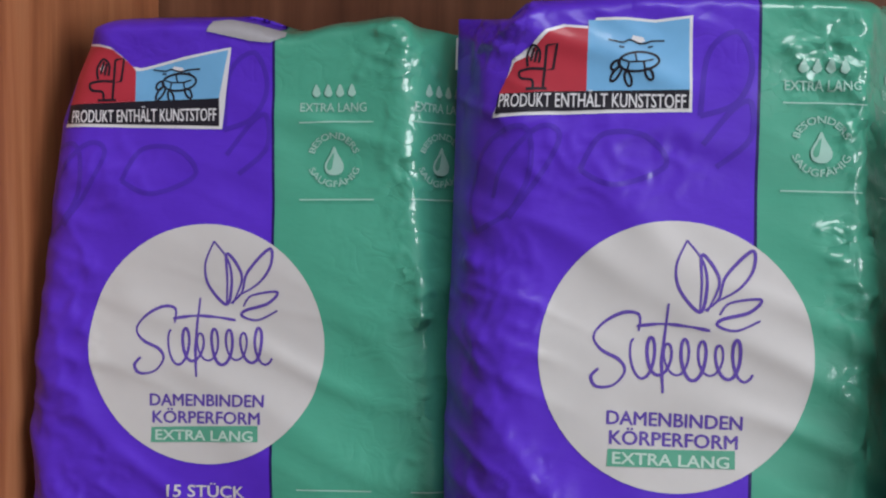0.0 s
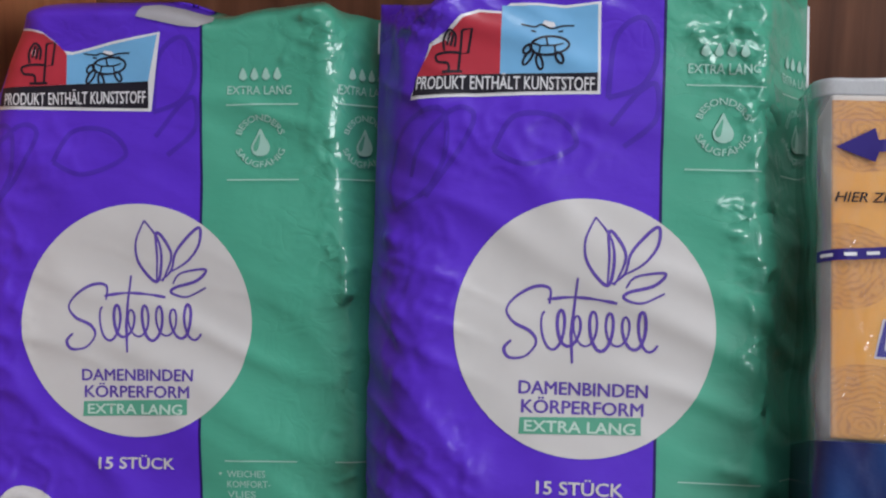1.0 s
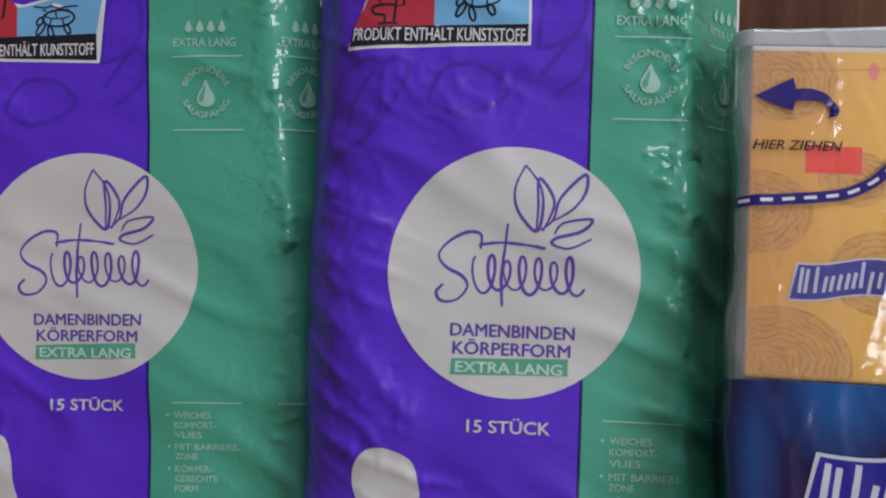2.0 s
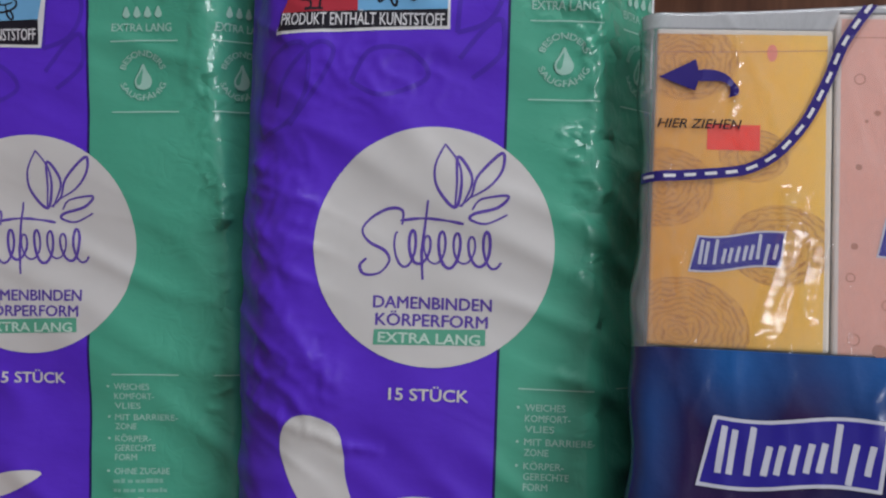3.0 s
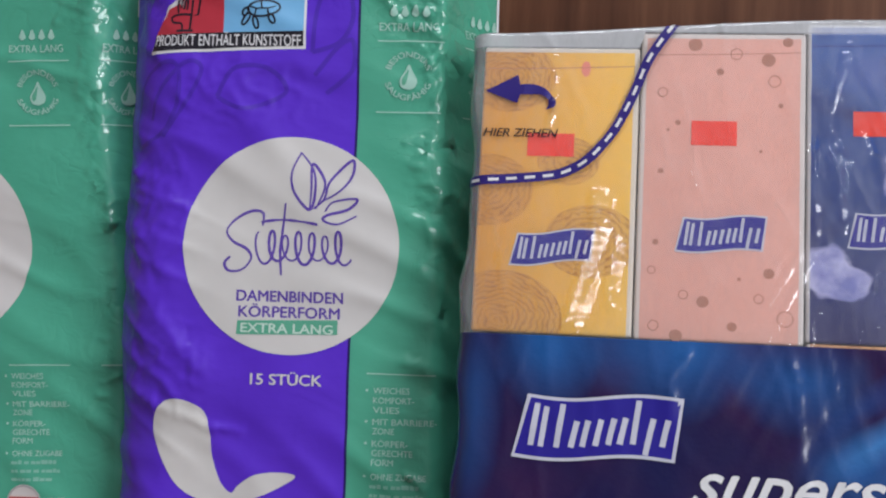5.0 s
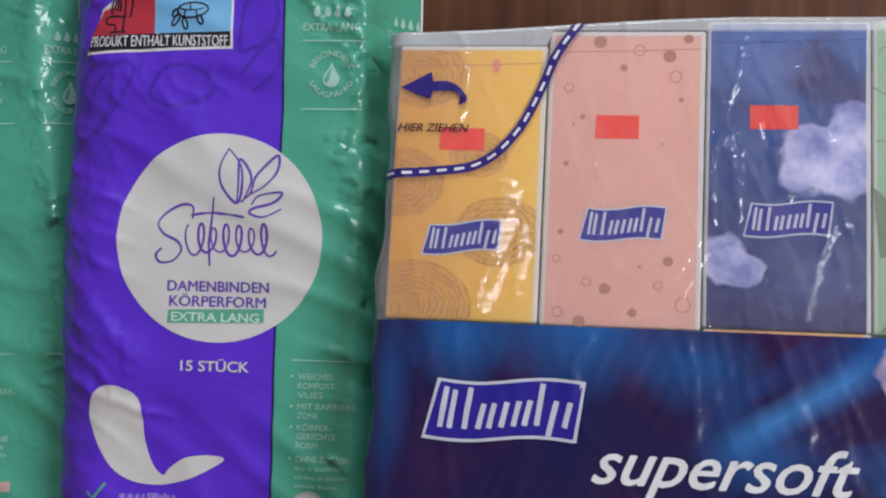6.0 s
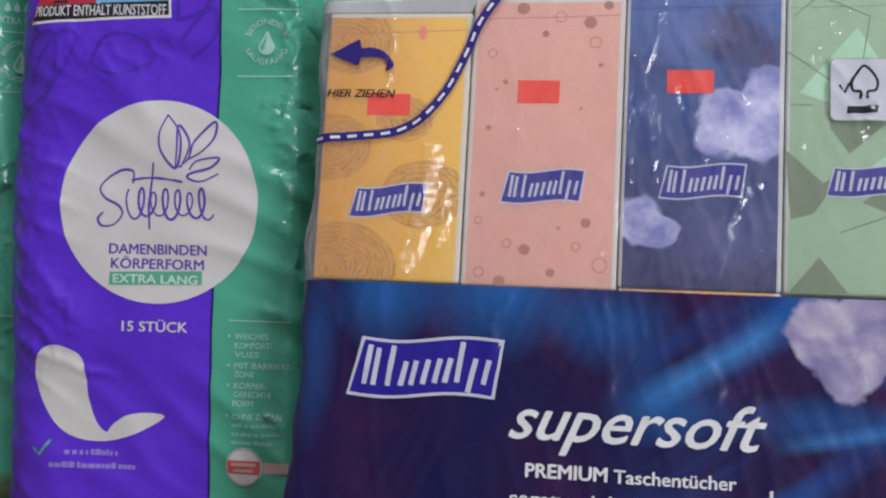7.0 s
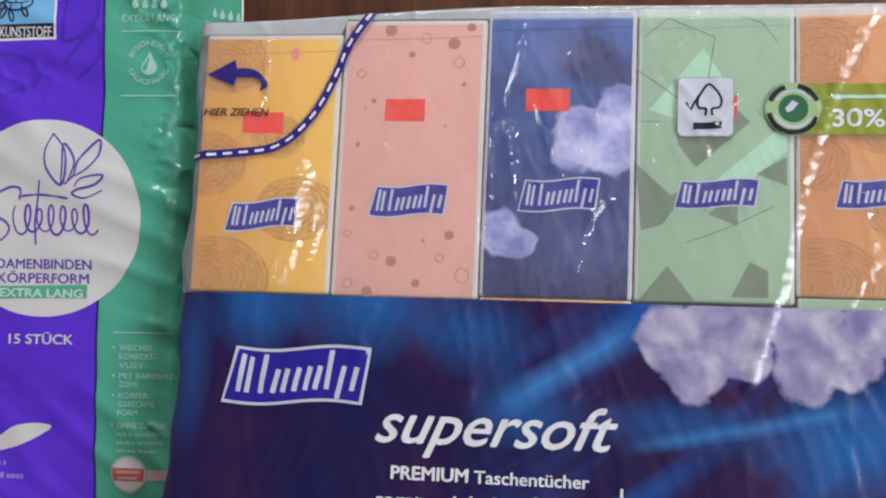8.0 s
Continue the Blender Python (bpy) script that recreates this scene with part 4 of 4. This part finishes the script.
# the pack beside the side panel
low = lowest(1.1928, -6.86) + 2.3
pil = Pillow(profile([(-110, -64.5), (-38, -64.0), (0, -62.6), (34, -59.2), (66, -54.0), (102, -44.5)]), linear(75, 65, -20, 70), 12, 8, 42, low, profile([(-60, 98), (-40, 103.5), (0, 103), (24, 98), (40, 100.5), (56, 102), (68, 97.5), (90, 95)]), 16, 8, 20, bag_wrinkle(2.3, 66, CREASES_A + edge_creases(3, 62, -80, 90), ((58, 88, 10, 12, 0.8), (58, 48, 7, 12, 0.5), (-36, 50, 18, 16, 0.5), (-48, -8, 11, 30, 0.7), (-42, -56, 20, 16, 0.7)), 0.0, 0.3), 1.0, 0.1)
rear = Pillow(linear(-56, -40), linear(70, 68), 9, 9, 88, low + 3, lambda s: 93.0, 13, 14, 14, lambda s, v: 0.0, 1.0, 1.0, 29)
first_pack = pad_pack(bag_pose(-0.1438, 0.017, 1.1928, -6.86, 2.34, low, -2.0), pil, rear, CRUMPLES_A,
                      [(-51.0, 65.8), (2.4, 64.2), (5.5, 89.9), (-11, 87.0), (-24.0, 84.0), (-27.2, 84.6), (-29.4, 87.0), (-34.5, 91.0), (-39.0, 92.2), (-45.5, 93.0)], -26.0, 9.4,
                      "violet and green plastic pack of sanitary pads beside the wooden panel", 1.8, 37.4, -2.6, ())
lay("top_print", flat_poly([(-2.5, 95.0), (4, 93.4), (12, 91.6), (18, 91.0), (22.5, 92.6), (22, 94.6), (12, 97.6), (4, 99.0), (-1, 98.2)]), pil.on, TOP_GREY, first_pack, 0.9, 1.0, "grey-white printed patch on the folded top")
# the pack next to it
low = lowest(1.2, -9.3)
pil = Pillow(linear(-67, -69), linear(53, 52), 27, 7, 60, low, profile([(-80, 98), (-54, 98), (-46, 103.5), (0, 106), (30, 105), (80, 103)]), 28, 11, 20, bag_wrinkle(5.1, 48, CREASES_B + edge_creases(8, 44, -80, 70), ((42, 80, 13, 16, 0.8), (46, 60, 7, 10, 0.7), (47, 31, 7, 7, 0.6), (-58, 94, 12, 14, 1.6), (-24, 50, 30, 14, 0.55), (-52, 6, 14, 30, 0.7), (-46, -46, 18, 18, 0.8)), 0.9, 0.6, 5.0), 1.0, 0.1)
rear = Pillow(linear(-60, -60), linear(73, 73), 9, 9, 88, low + 3, lambda s: 76.0, 13, 14, 14, lambda s, v: 0.0, 1.0, 1.0, 29)
pad_pack(bag_pose(0.0, -0.0007, 1.2, -9.3, 3.4, low), pil, rear, CRUMPLES_B,
         [(-56.4, 63.0), (0.7, 65.0), (0.3, 92.6), (-10, 91.4), (-18, 92.2), (-26.5, 92.2), (-28.9, 89.6), (-36, 90.2), (-41, 88.6), (-45.6, 84.0), (-46.6, 82.0), (-51.5, 80.3)], -28.8, 14.2,
         "violet and green plastic pack of sanitary pads with crumpled glossy film", 0.0, 36.0, 0.0, ((0, 82, 92), (1, 52, 99)))


# ---- multipack of paper tissues ----
FILM_CREASES = [([(40, 70), (46, 56), (54, 36), (60, 26)], 2.6, 1.1), ([(31, 52), (34, 40), (40, 32)], 2.4, 1.1), 
                ([(56, 60), (62, 46), (66, 38)], 2.4, 1.3), ([(52, -34), (58, -46), (60, -60)], 2.6, 1.3), ([(-8, -30), (-14, -38), (-12, -46)], 2.4, 1.2), ([(100, 74), (88, 50), (84, 20)], 2.6, 1.0), ([(66, 10), (62, -8), (58, -22)], 2.6, 0.9), ([(-8, 26), (-6, 20)], 1.6, 1.2), ([(150, 20), (158, -8), (150, -24)], 2.6, 1.2)]


CRINKLES = [(-36, 2, 9, 22, 1.3), (-58, 50, 9, 14, 0.9), (-70, 10, 6, 26, 0.6), (24, -8, 8, 22, 0.9), (42, 32, 14, 24, 1.3), (72, 10, 9, 24, 1.0), (96, 44, 16, 26, 0.9), (124, 8, 14, 30, 1.1), (156, 40, 16, 30, 1.0), (22, -50, 12, 18, 0.9), (100, -60, 26, 26, 0.9), (150, -50, 22, 26, 1.0), (-10, 66, 24, 8, 0.7), (-55, -36, 14, 12, 0.7), (0, -38, 16, 12, 0.6), (62, -48, 20, 20, 0.8), (-40, -84, 26, 14, 0.6), (64, 68, 20, 8, 0.7)]


# upright pleats of the wrap: points from the top down, width of the gentle slope, its height, and the pitch of the rungs across it
PLEATS = [([(-39, 19), (-39, 6), (-43, -8), (-47, -24)], 7.0, 3.0, 2.9), ([(-32, 4), (-34, -8), (-33, -18)], 4.5, 1.9, 2.6),
          ([(38, 65), (33, 46), (37, 22)], 2.6, 1.2, 34.0), ([(33, 33), (36, 20), (38, 9)], 2.6, 1.2, 34.0), ([(44, 43), (47, 32), (53, 17)], 2.4, 1.1, 34.0), ([(29, 46), (28, 28), (30, 8)], 2.2, 1.0, 34.0), ([(70, 10), (64, 2), (60, -8)], 2.4, 0.9, 5.0),
          ([(158, 75), (146, 54), (136, 22), (131, 2), (127, -18), (122, -34), (116, -54)], 3.6, 1.25, 4.6), ([(114, 46), (106, 36), (102, 24)], 2.4, 0.8, 4.5),
          ([(21, -27), (24, -38), (25, -52)], 2.0, 0.8, 5.0), ([(32, -27), (36, -41)], 1.8, 0.7, 5.0), ([(-54, 66), (-53, 52), (-55, 40)], 2.2, 0.9, 5.0)]


def pleat(s, v, line, width, height, pitch):
    """The height at (s, v) of a pleat that rises sharply on one side and slopes gently off on the other, crossed by small rungs."""
    if not (line[-1][1] - 3 < v < line[0][1] + 3):
        return 0.0
    mid = line[0][0] if v > line[0][1] else line[-1][0]
    for (ax, ay), (bx, by) in zip(line, line[1:]):
        if by <= v <= ay:
            mid = ax + (bx - ax) * (ay - v) / (ay - by)
    d = s - mid - 0.9 * noise.noise(Vector((v * 0.16, mid, 3.0)))
    if d < -0.3 * width or d > width:
        return 0.0
    lean = 1 - d / width if d > 0 else 1 + d / (0.3 * width)
    fade = smoothstep(line[-1][1] - 3, line[-1][1] + 2, v) * smoothstep(line[0][1] + 3, line[0][1] - 2, v)
    rung = (v + 1.6 * noise.noise(Vector((s * 0.3, v * 0.12, mid)))) / pitch
    return fade * (height * lean + 0.15 * pitch * (rung - math.floor(rung) - 0.5) * min(1.0, 4 * lean * (1 - lean)))


def film_wrinkle(s, v):
    p = Vector((s * 0.020, v * 0.016, 1.3))
    q = Vector((s * 0.075 + v * 0.02, v * 0.022, 4.4))
    soft = noise.noise(p) * 0.4
    fine = max(0.0, 1 - abs(noise.noise(q)) * 3.2) ** 2 * 0.4
    out = soft + fine + 0.4
    for cs, cv, rs, rv, k in CRINKLES:
        d = ((s - cs) / rs) ** 2 + ((v - cv) / rv) ** 2
        if d < 4:
            q = Vector((s * 0.15 + v * 0.07 * (1 if cs > 30 else -1), v * 0.028 - s * 0.012, cs))
            out += 0.75 * k * math.exp(-d) * max(0.0, 1 - abs(noise.noise(q)) * 3.0) ** 1.4
    for line, width, height in FILM_CREASES:
        out += ridge(s, v, line, width, height)
    for line, width, height, pitch in PLEATS:
        out += pleat(s, v, line, width, height, pitch)
    return out


def flow_badge(name_parent, surface, x0, y0, x1, y1, lift, off):
    """A blue wavy banner with a pale rim and pale plain strokes, from its lower left to its upper right."""
    w, h = x1 - x0, y1 - y0

    def outline(grow):
        top, low_line = [], []
        for i in range(13):
            t = i / 12
            sway = -0.05 * h * math.sin(2 * math.pi * t)
            lx = x0 + w * t
            top.append((lx + 0.07 * w * (1 - t) + 0.02 * w, y1 - 0.08 * h + lift * t + sway + grow * (0.05 * h)))
            low_line.append((lx - 0.03 * w * t, y0 + lift * t + sway - grow * (0.05 * h)))
        k = grow * 0.05 * h
        top[0], top[-1] = (top[0][0] - k, top[0][1]), (top[-1][0] + k, top[-1][1])
        low_line[0], low_line[-1] = (low_line[0][0] - k, low_line[0][1]), (low_line[-1][0] + k, low_line[-1][1])
        return low_line + top[::-1]

    rim = lay("badge", flat_poly(outline(1.0)), surface, BADGE_WHITE, name_parent, off, 3.0, "wavy banner badge with a pale rim")
    lay("badge_field", flat_poly(outline(-0.1)), surface, BADGE_BLUE, rim, off + 0.1, 3.0, "deep blue field")
    for t, tall, low_k in ((0.10, 0.74, 0), (0.16, 0.70, 0), (0.26, 0.76, 0), (0.35, 0.46, 0), (0.42, 0.46, 0), (0.50, 0.46, 0), (0.58, 0.46, 0), (0.65, 0.46, 0), (0.73, 0.76, 0), (0.82, 0.46, 0.16), (0.91, 0.46, 0)):
        bx = x0 + w * t
        sway = -0.05 * h * math.sin(2 * math.pi * t) + lift * t
        yb = y0 + 0.17 * h + sway
        lay("badge_stroke", strokes([[(bx - 0.02 * w * low_k * 4, yb - low_k * h), (bx + 0.016 * w, yb + tall * h * 0.45), (bx + 0.035 * w, yb + tall * h * 0.92)]], 0.036 * w), surface, BADGE_WHITE, rim, off + 0.2, 3.0)
    return rim


pack = new("tissue_multipack")
T_LEAN = -16.8
low = lowest(1.2, T_LEAN)
pack.matrix_world = bag_pose(0.14, -0.0198, 1.2, T_LEAN, 0, low)
tagged(pack, "clear and night-blue plastic multipack of paper tissues on the shelf", "tissues")
top_line = lambda s: 75.0 + 5.3 * smoothstep(-80, 40, s)
wrap = Pillow(lambda v: -79.6 + 0.9 * math.sin(v * 0.075) + 0.5 * math.sin(v * 0.21 + 1) - 0.8 * smoothstep(-40, -90, v), lambda v: 186.0, 6, 6, 90, low, top_line, 28, 2.6, 12, film_wrinkle)
part("printed_wrap", wrap.shell(1.3, low, -26.6), NIGHT, pack, "opaque night-blue printed plastic wrap", True)
film = part("clear_wrap", wrap.shell(0.75, -26.8, None), FILM, pack, "clear crinkled plastic wrap", True)
film.visible_shadow = False


def tissue_packet(u0, u1, v0, v1, material, tag):
    """A packet in the multipack, with its own film coordinates from its lower left corner."""
    bm = box_bm(0, 0, 0, (u1 - u0) * 0.001, 0.024, (v1 - v0) * 0.001, 0.0011, 3)
    uv = bm.loops.layers.uv.new("print")
    for f in bm.faces:
        for lp in f.loops:
            lp[uv].uv = (lp.vert.co.x * 100, lp.vert.co.z * 100)
    ob = part("tissue_packet", bm, material, pack, tag, True)
    ob.location = (u0 * 0.001, 0.0004 + (0 - BASE_Y) * 0.001, (v0 - low) * 0.001)
    return ob


def packet_face(x, y, off):
    return Vector((x * 0.001, -off * 0.001, y * 0.001))


PACKETS = [(-76.4, -25.6, -26.0, 68.2, YELLOW_P, "yellow paper tissue packet with brown ring print"), (-25.1, 26.6, -26.4, 73.4, PINK_P, "pink paper tissue packet with brown dots"),
           (27.0, 78.9, -25.2, 76.8, BLUE_P, "blue paper tissue packet with cloud print"), (79.4, 132.0, -25.4, 77.0, GREEN_P, "mint green paper tissue packet with leaf print"),
           (132.4, 183.0, -22.6, 77.2, ORANGE_P, "orange paper tissue packet with brown ring print")]
BADGES = [(-64.6, -4.0, -38.9, 6.4), (-12.6, 2.2, 14.2, 13.2), (39.8, 5.0, 66.4, 16.0), (92.6, 6.8, 119.6, 16.4), (145.2, 7.6, 172, 17.2)]
STICKERS = [(-60.9, 31.5, -45.8, 39.1), (-8.8, 36.2, 5.4, 44.2), (41.0, 40.1, 56.2, 48.1), (98.0, 38.0, 113.0, 46.0), None]
rng = random.Random(4)
for (u0, u1, v0, v1, mat, tag), badge, sticker in zip(PACKETS, BADGES, STICKERS):
    ob = tissue_packet(u0, u1, v0, v1, mat, tag)
    w, h = u1 - u0, v1 - v0
    lay("flap_fold", strokes([[(1.5, h - 7.4), (w * 0.5, h - 7.0), (w - 1.5, h - 6.2)]], 0.25), packet_face, PINK_DOT if mat in (PINK_P, YELLOW_P, ORANGE_P) else MINT_LINE if mat is GREEN_P else STRIP_BLUE, ob, 0.06, 20)
    flow_badge(ob, packet_face, badge[0] - u0, badge[1] - v0, badge[2] - u0, badge[3] - v0, 2.0 if mat is YELLOW_P else 0.8, 0.15)
    if sticker:
        lay("opening_sticker", flat_poly([(sticker[0] - u0, sticker[1] - v0), (sticker[2] - u0, sticker[1] - v0), (sticker[2] - u0, sticker[3] - v0), (sticker[0] - u0, sticker[3] - v0)]), packet_face, RED_STICKER, ob, 0.12, 30, "bright red rectangular opening sticker")
    if mat is YELLOW_P:
        lay("print_mark", flat_poly(ellipse_points(33.5, 87.0, 1.5, 2.6, 20)), packet_face, MARK_PINK, ob, 0.06, 30)
    if mat is PINK_P:
        for x, y, r in ((17, 96, 2.2), (40, 91, 2.2), (46, 97, 1.6), (25, 87, 1.2), (44, 76, 0.8), (12, 70, 0.9), (9, 67.5, 0.5), (41, 22, 1.7), (21, 12.5, 1.9), (30, 5, 1.5), (13, 1.6, 2.0), (7, 54, 0.9), (6, 31, 1.0), (32, 20, 0.6), (38, 61, 0.5)):
            lay("dot", flat_poly(ellipse_points(x, y, r, r * 0.95, 18)), packet_face, PINK_DOT, ob, 0.06, 30)
        rings = [ellipse_points(x, y, r, r, 18) for x, y, r in ((42, 84, 1.9), (15, 14.5, 1.4), (38, 14, 1.4), (46, 8, 2.4), (6, 4.5, 1.6), (5, 22, 1.2), (30, 93, 1.8), (7, 80, 1.5))]
        for line in rings:
            lay("dot_outline", strokes([line], 0.3, True), packet_face, PINK_DOT, ob, 0.06, 30)
    if mat is GREEN_P:
        for pts in ([(13, 60), (32, 68), (38, 62), (20, 46), (14, 54)], [(0, 47), (12, 36), (20, 42), (9, 26), (2, 24)], [(2, 0.6), (20, 0.6), (11, 12)], [(32, 2), (38, 14), (44, 11), (44, 2)], [(40, 44), (50, 40), (50, 50)], [(24, 30), (34, 26), (34, 38)]):
            lay("leaf_patch", flat_poly(pts), packet_face, LEAF_INK, ob, 0.06, 30)
        # film sheen between creases, painted as two lighter mint patches
        for pts in ([(18, 34), (50, 62), (50, 52), (34, 38)], [(4, 66), (22, 88), (30, 76), (16, 62)]):
            lay("sheen_patch", flat_poly(pts), packet_face, MINT_SHEEN, ob, 0.05, 30)
        veins = [[(2, 92), (10, 99), (26, 92)], [(0, 80), (6, 76), (14, 70)], [(26, 92), (24, 78), (22, 70)], [(30, 101), (42, 97), (47, 90)], [(1, 62), (8, 62)], [(17, 20), (30, 25), (46, 33)], [(40, 66), (48, 58)]]
        for line in veins:
            lay("leaf_vein", strokes([line], 0.35), packet_face, LEAF_INK, ob, 0.09, 30)

for u0, u1, v1, mat, tag in ((27.3, 78.9, -25.5, ORANGE_P, "orange paper tissue packet of the lower row"), (132.8, 183.0, -23.0, GREEN_P, "mint green paper tissue packet of the lower row")):
    tissue_packet(u0, u1, -118.0, v1, mat, tag)

# print and tear strip on the outer wrap
face = wrap.at
strip = spline([(-80.5, 22.6), (-66, 23.6), (-52.4, 25.1), (-46, 27.4), (-41.1, 30.6), (-36, 36.4), (-32.0, 42.5), (-27, 53.5), (-23.2, 63.4), (-19.0, 70.5), (-15.6, 75.4), (-14.4, 77.2)], 8)
strip_ob = lay("tear_strip", strokes([strip], 3.1), face, STRIP_BLUE, pack, 0.3, 3.0, "dark blue tear strip with white dashes")
length = [0.0]
for p, q in zip(strip, strip[1:]):
    length.append(length[-1] + math.dist(p, q))
pos = 1.6
while pos < length[-1] - 4:
    dash = []
    for k in range(4):
        d = pos + 3.4 * k / 3
        i = max(j for j in range(len(length) - 1) if length[j] <= d)
        t = (d - length[i]) / max(1e-6, length[i + 1] - length[i])
        dash.append((strip[i][0] + (strip[i + 1][0] - strip[i][0]) * t, strip[i][1] + (strip[i + 1][1] - strip[i][1]) * t))
    lay("dash", strokes([dash], 0.95), face, WHITE, strip_ob, 0.45, 3.0)
    pos += 5.9
arrow = spline([(-64.0, 55.0), (-59.6, 55.3), (-55.6, 53.6), (-52.6, 50.2), (-52.7, 47.8), (-55.4, 46.9)], 5) + spline([(-54.5, 48.6), (-55.0, 50.4), (-58.0, 51.8), (-63.9, 51.7)], 5)
lay("arrow_print", flat_poly([(-75.2, 52.9), (-64.8, 58.4)] + arrow + [(-64.8, 48.8)]), face, STRIP_BLUE, pack, 0.3, 3.0, "dark blue curved arrow")
lay("lettering", flat_text("HIER ZIEHEN", -75.2, 37.6, 2.9, 24.0, 0.02, 0.25), face, BLACK_INK, pack, 0.3)
panel = lay("seal_panel", flat_poly(round_rect(92.8, 31.0, 111.8, 52.0, 2.0)), face, MINT_LINE, pack, 0.4, 1.2, "white rounded seal panel with a tree sign")
lay("seal_field", flat_poly(round_rect(93.1, 31.3, 111.5, 51.7, 1.9)), face, BADGE_WHITE, panel, 0.52, 1.2)
tree = [spline([(102.4, 38.4), (102.4, 40.6), (100.2, 41.2), (99.6, 43.8), (101.0, 46.6), (103.4, 49.4), (105.8, 47.4), (107.6, 44.2), (107.0, 41.4), (104.6, 40.6), (104.6, 38.4)], 5), [(95.8, 43.0), (97.4, 40.4), (100.0, 45.4)]]
lay("seal_sign", strokes(tree, 0.8), face, BLACK_INK, panel, 0.66, 1.2, "black tree outline")
lay("print_bar", flat_poly([(98.4, 33.4), (107.6, 33.8), (107.6, 36.2), (98.4, 35.8)]), face, BLACK_INK, panel, 0.66, 1.2)
bar = lay("claim_bar", flat_poly([(134.5, 32.0), (170, 32.0), (170, 49.8), (134.5, 49.6)]), face, OLIVE, pack, 0.4, 1.2, "olive green printed bar")
lay("lettering", flat_text("30%", 143.8, 34.8, 6.4, 17.0, 0.03), face, WHITE, bar, 0.62)
lay("print_bar", flat_poly([(143.6, 44.4), (163, 44.6), (163, 45.8), (143.6, 45.6)]), face, LIME_INK, bar, 0.6)
disc = lay("recycling_badge", flat_poly(ellipse_points(131.4, 40.8, 9.2, 9.2, 36)), face, GREEN_PALE, pack, 0.5, 1.2, "round green and black recycling badge")
lay("badge_ring", strokes([ellipse_points(131.4, 40.8, 8.1, 8.1, 36)[i:j] for i, j in ((19, 35), (2, 9), (11, 17))], 1.7), face, BLACK_INK, disc, 0.66, 1.2)
lay("badge_ring", strokes([ellipse_points(131.4, 40.8, 6.3, 6.3, 36)[i:j] for i, j in ((20, 34), (3, 16))], 0.8), face, BADGE_WHITE, disc, 0.66, 1.2)
lay("badge_globe", flat_poly(ellipse_points(131.4, 41.0, 4.9, 4.9, 24)), face, LEAF_DARK, disc, 0.66, 1.2)
lay("badge_globe", flat_poly([(128.6, 41.0), (131.0, 43.8), (133.0, 42.8), (131.4, 40.6), (129.4, 39.4)]), face, BADGE_WHITE, disc, 0.78, 1.2)
flow_badge(pack, face, -60.4, -63.7, -10.8, -44.5, 0.7, 0.35)
lay("lettering", flat_text("supersoft", -6.0, -75.8, 14.6, 81.0, 0.02, 0.40), face, WHITE, pack, 0.4)
lay("lettering", flat_text("PREMIUM", 0.0, -88.0, 4.6, 26.0, 0.045), face, WHITE, pack, 0.4)
lay("lettering", flat_text("Taschentücher", 28.2, -88.2, 4.4, 38.0, 0.03), face, WHITE, pack, 0.4)
lay("lettering", flat_text("samtweich &", -4.8, -97.0, 4.8, 43.0, 0.012), face, WHITE, pack, 0.4)
for k, (x0, x1, high) in enumerate(((41.0, 43.4, 3.2), (44.2, 46.8, 3.2), (47.8, 48.8, 4.8), (49.8, 52.2, 3.2), (54.4, 56.0, 4.8), (57.0, 59.8, 3.2), (60.8, 63.2, 3.2), (64.6, 66.2, 4.6))):
    lay("print_bar", flat_poly([(x0, -96.6), (x1, -96.6), (x1 + 0.6, -96.6 + high), (x0 + 0.6, -96.6 + high)]), face, BADGE_WHITE, pack, 0.4)
lay("rule", flat_poly([(76.4, -104), (77.4, -104), (77.4, -87.6), (76.4, -87.6)]), face, WHITE, pack, 0.4)
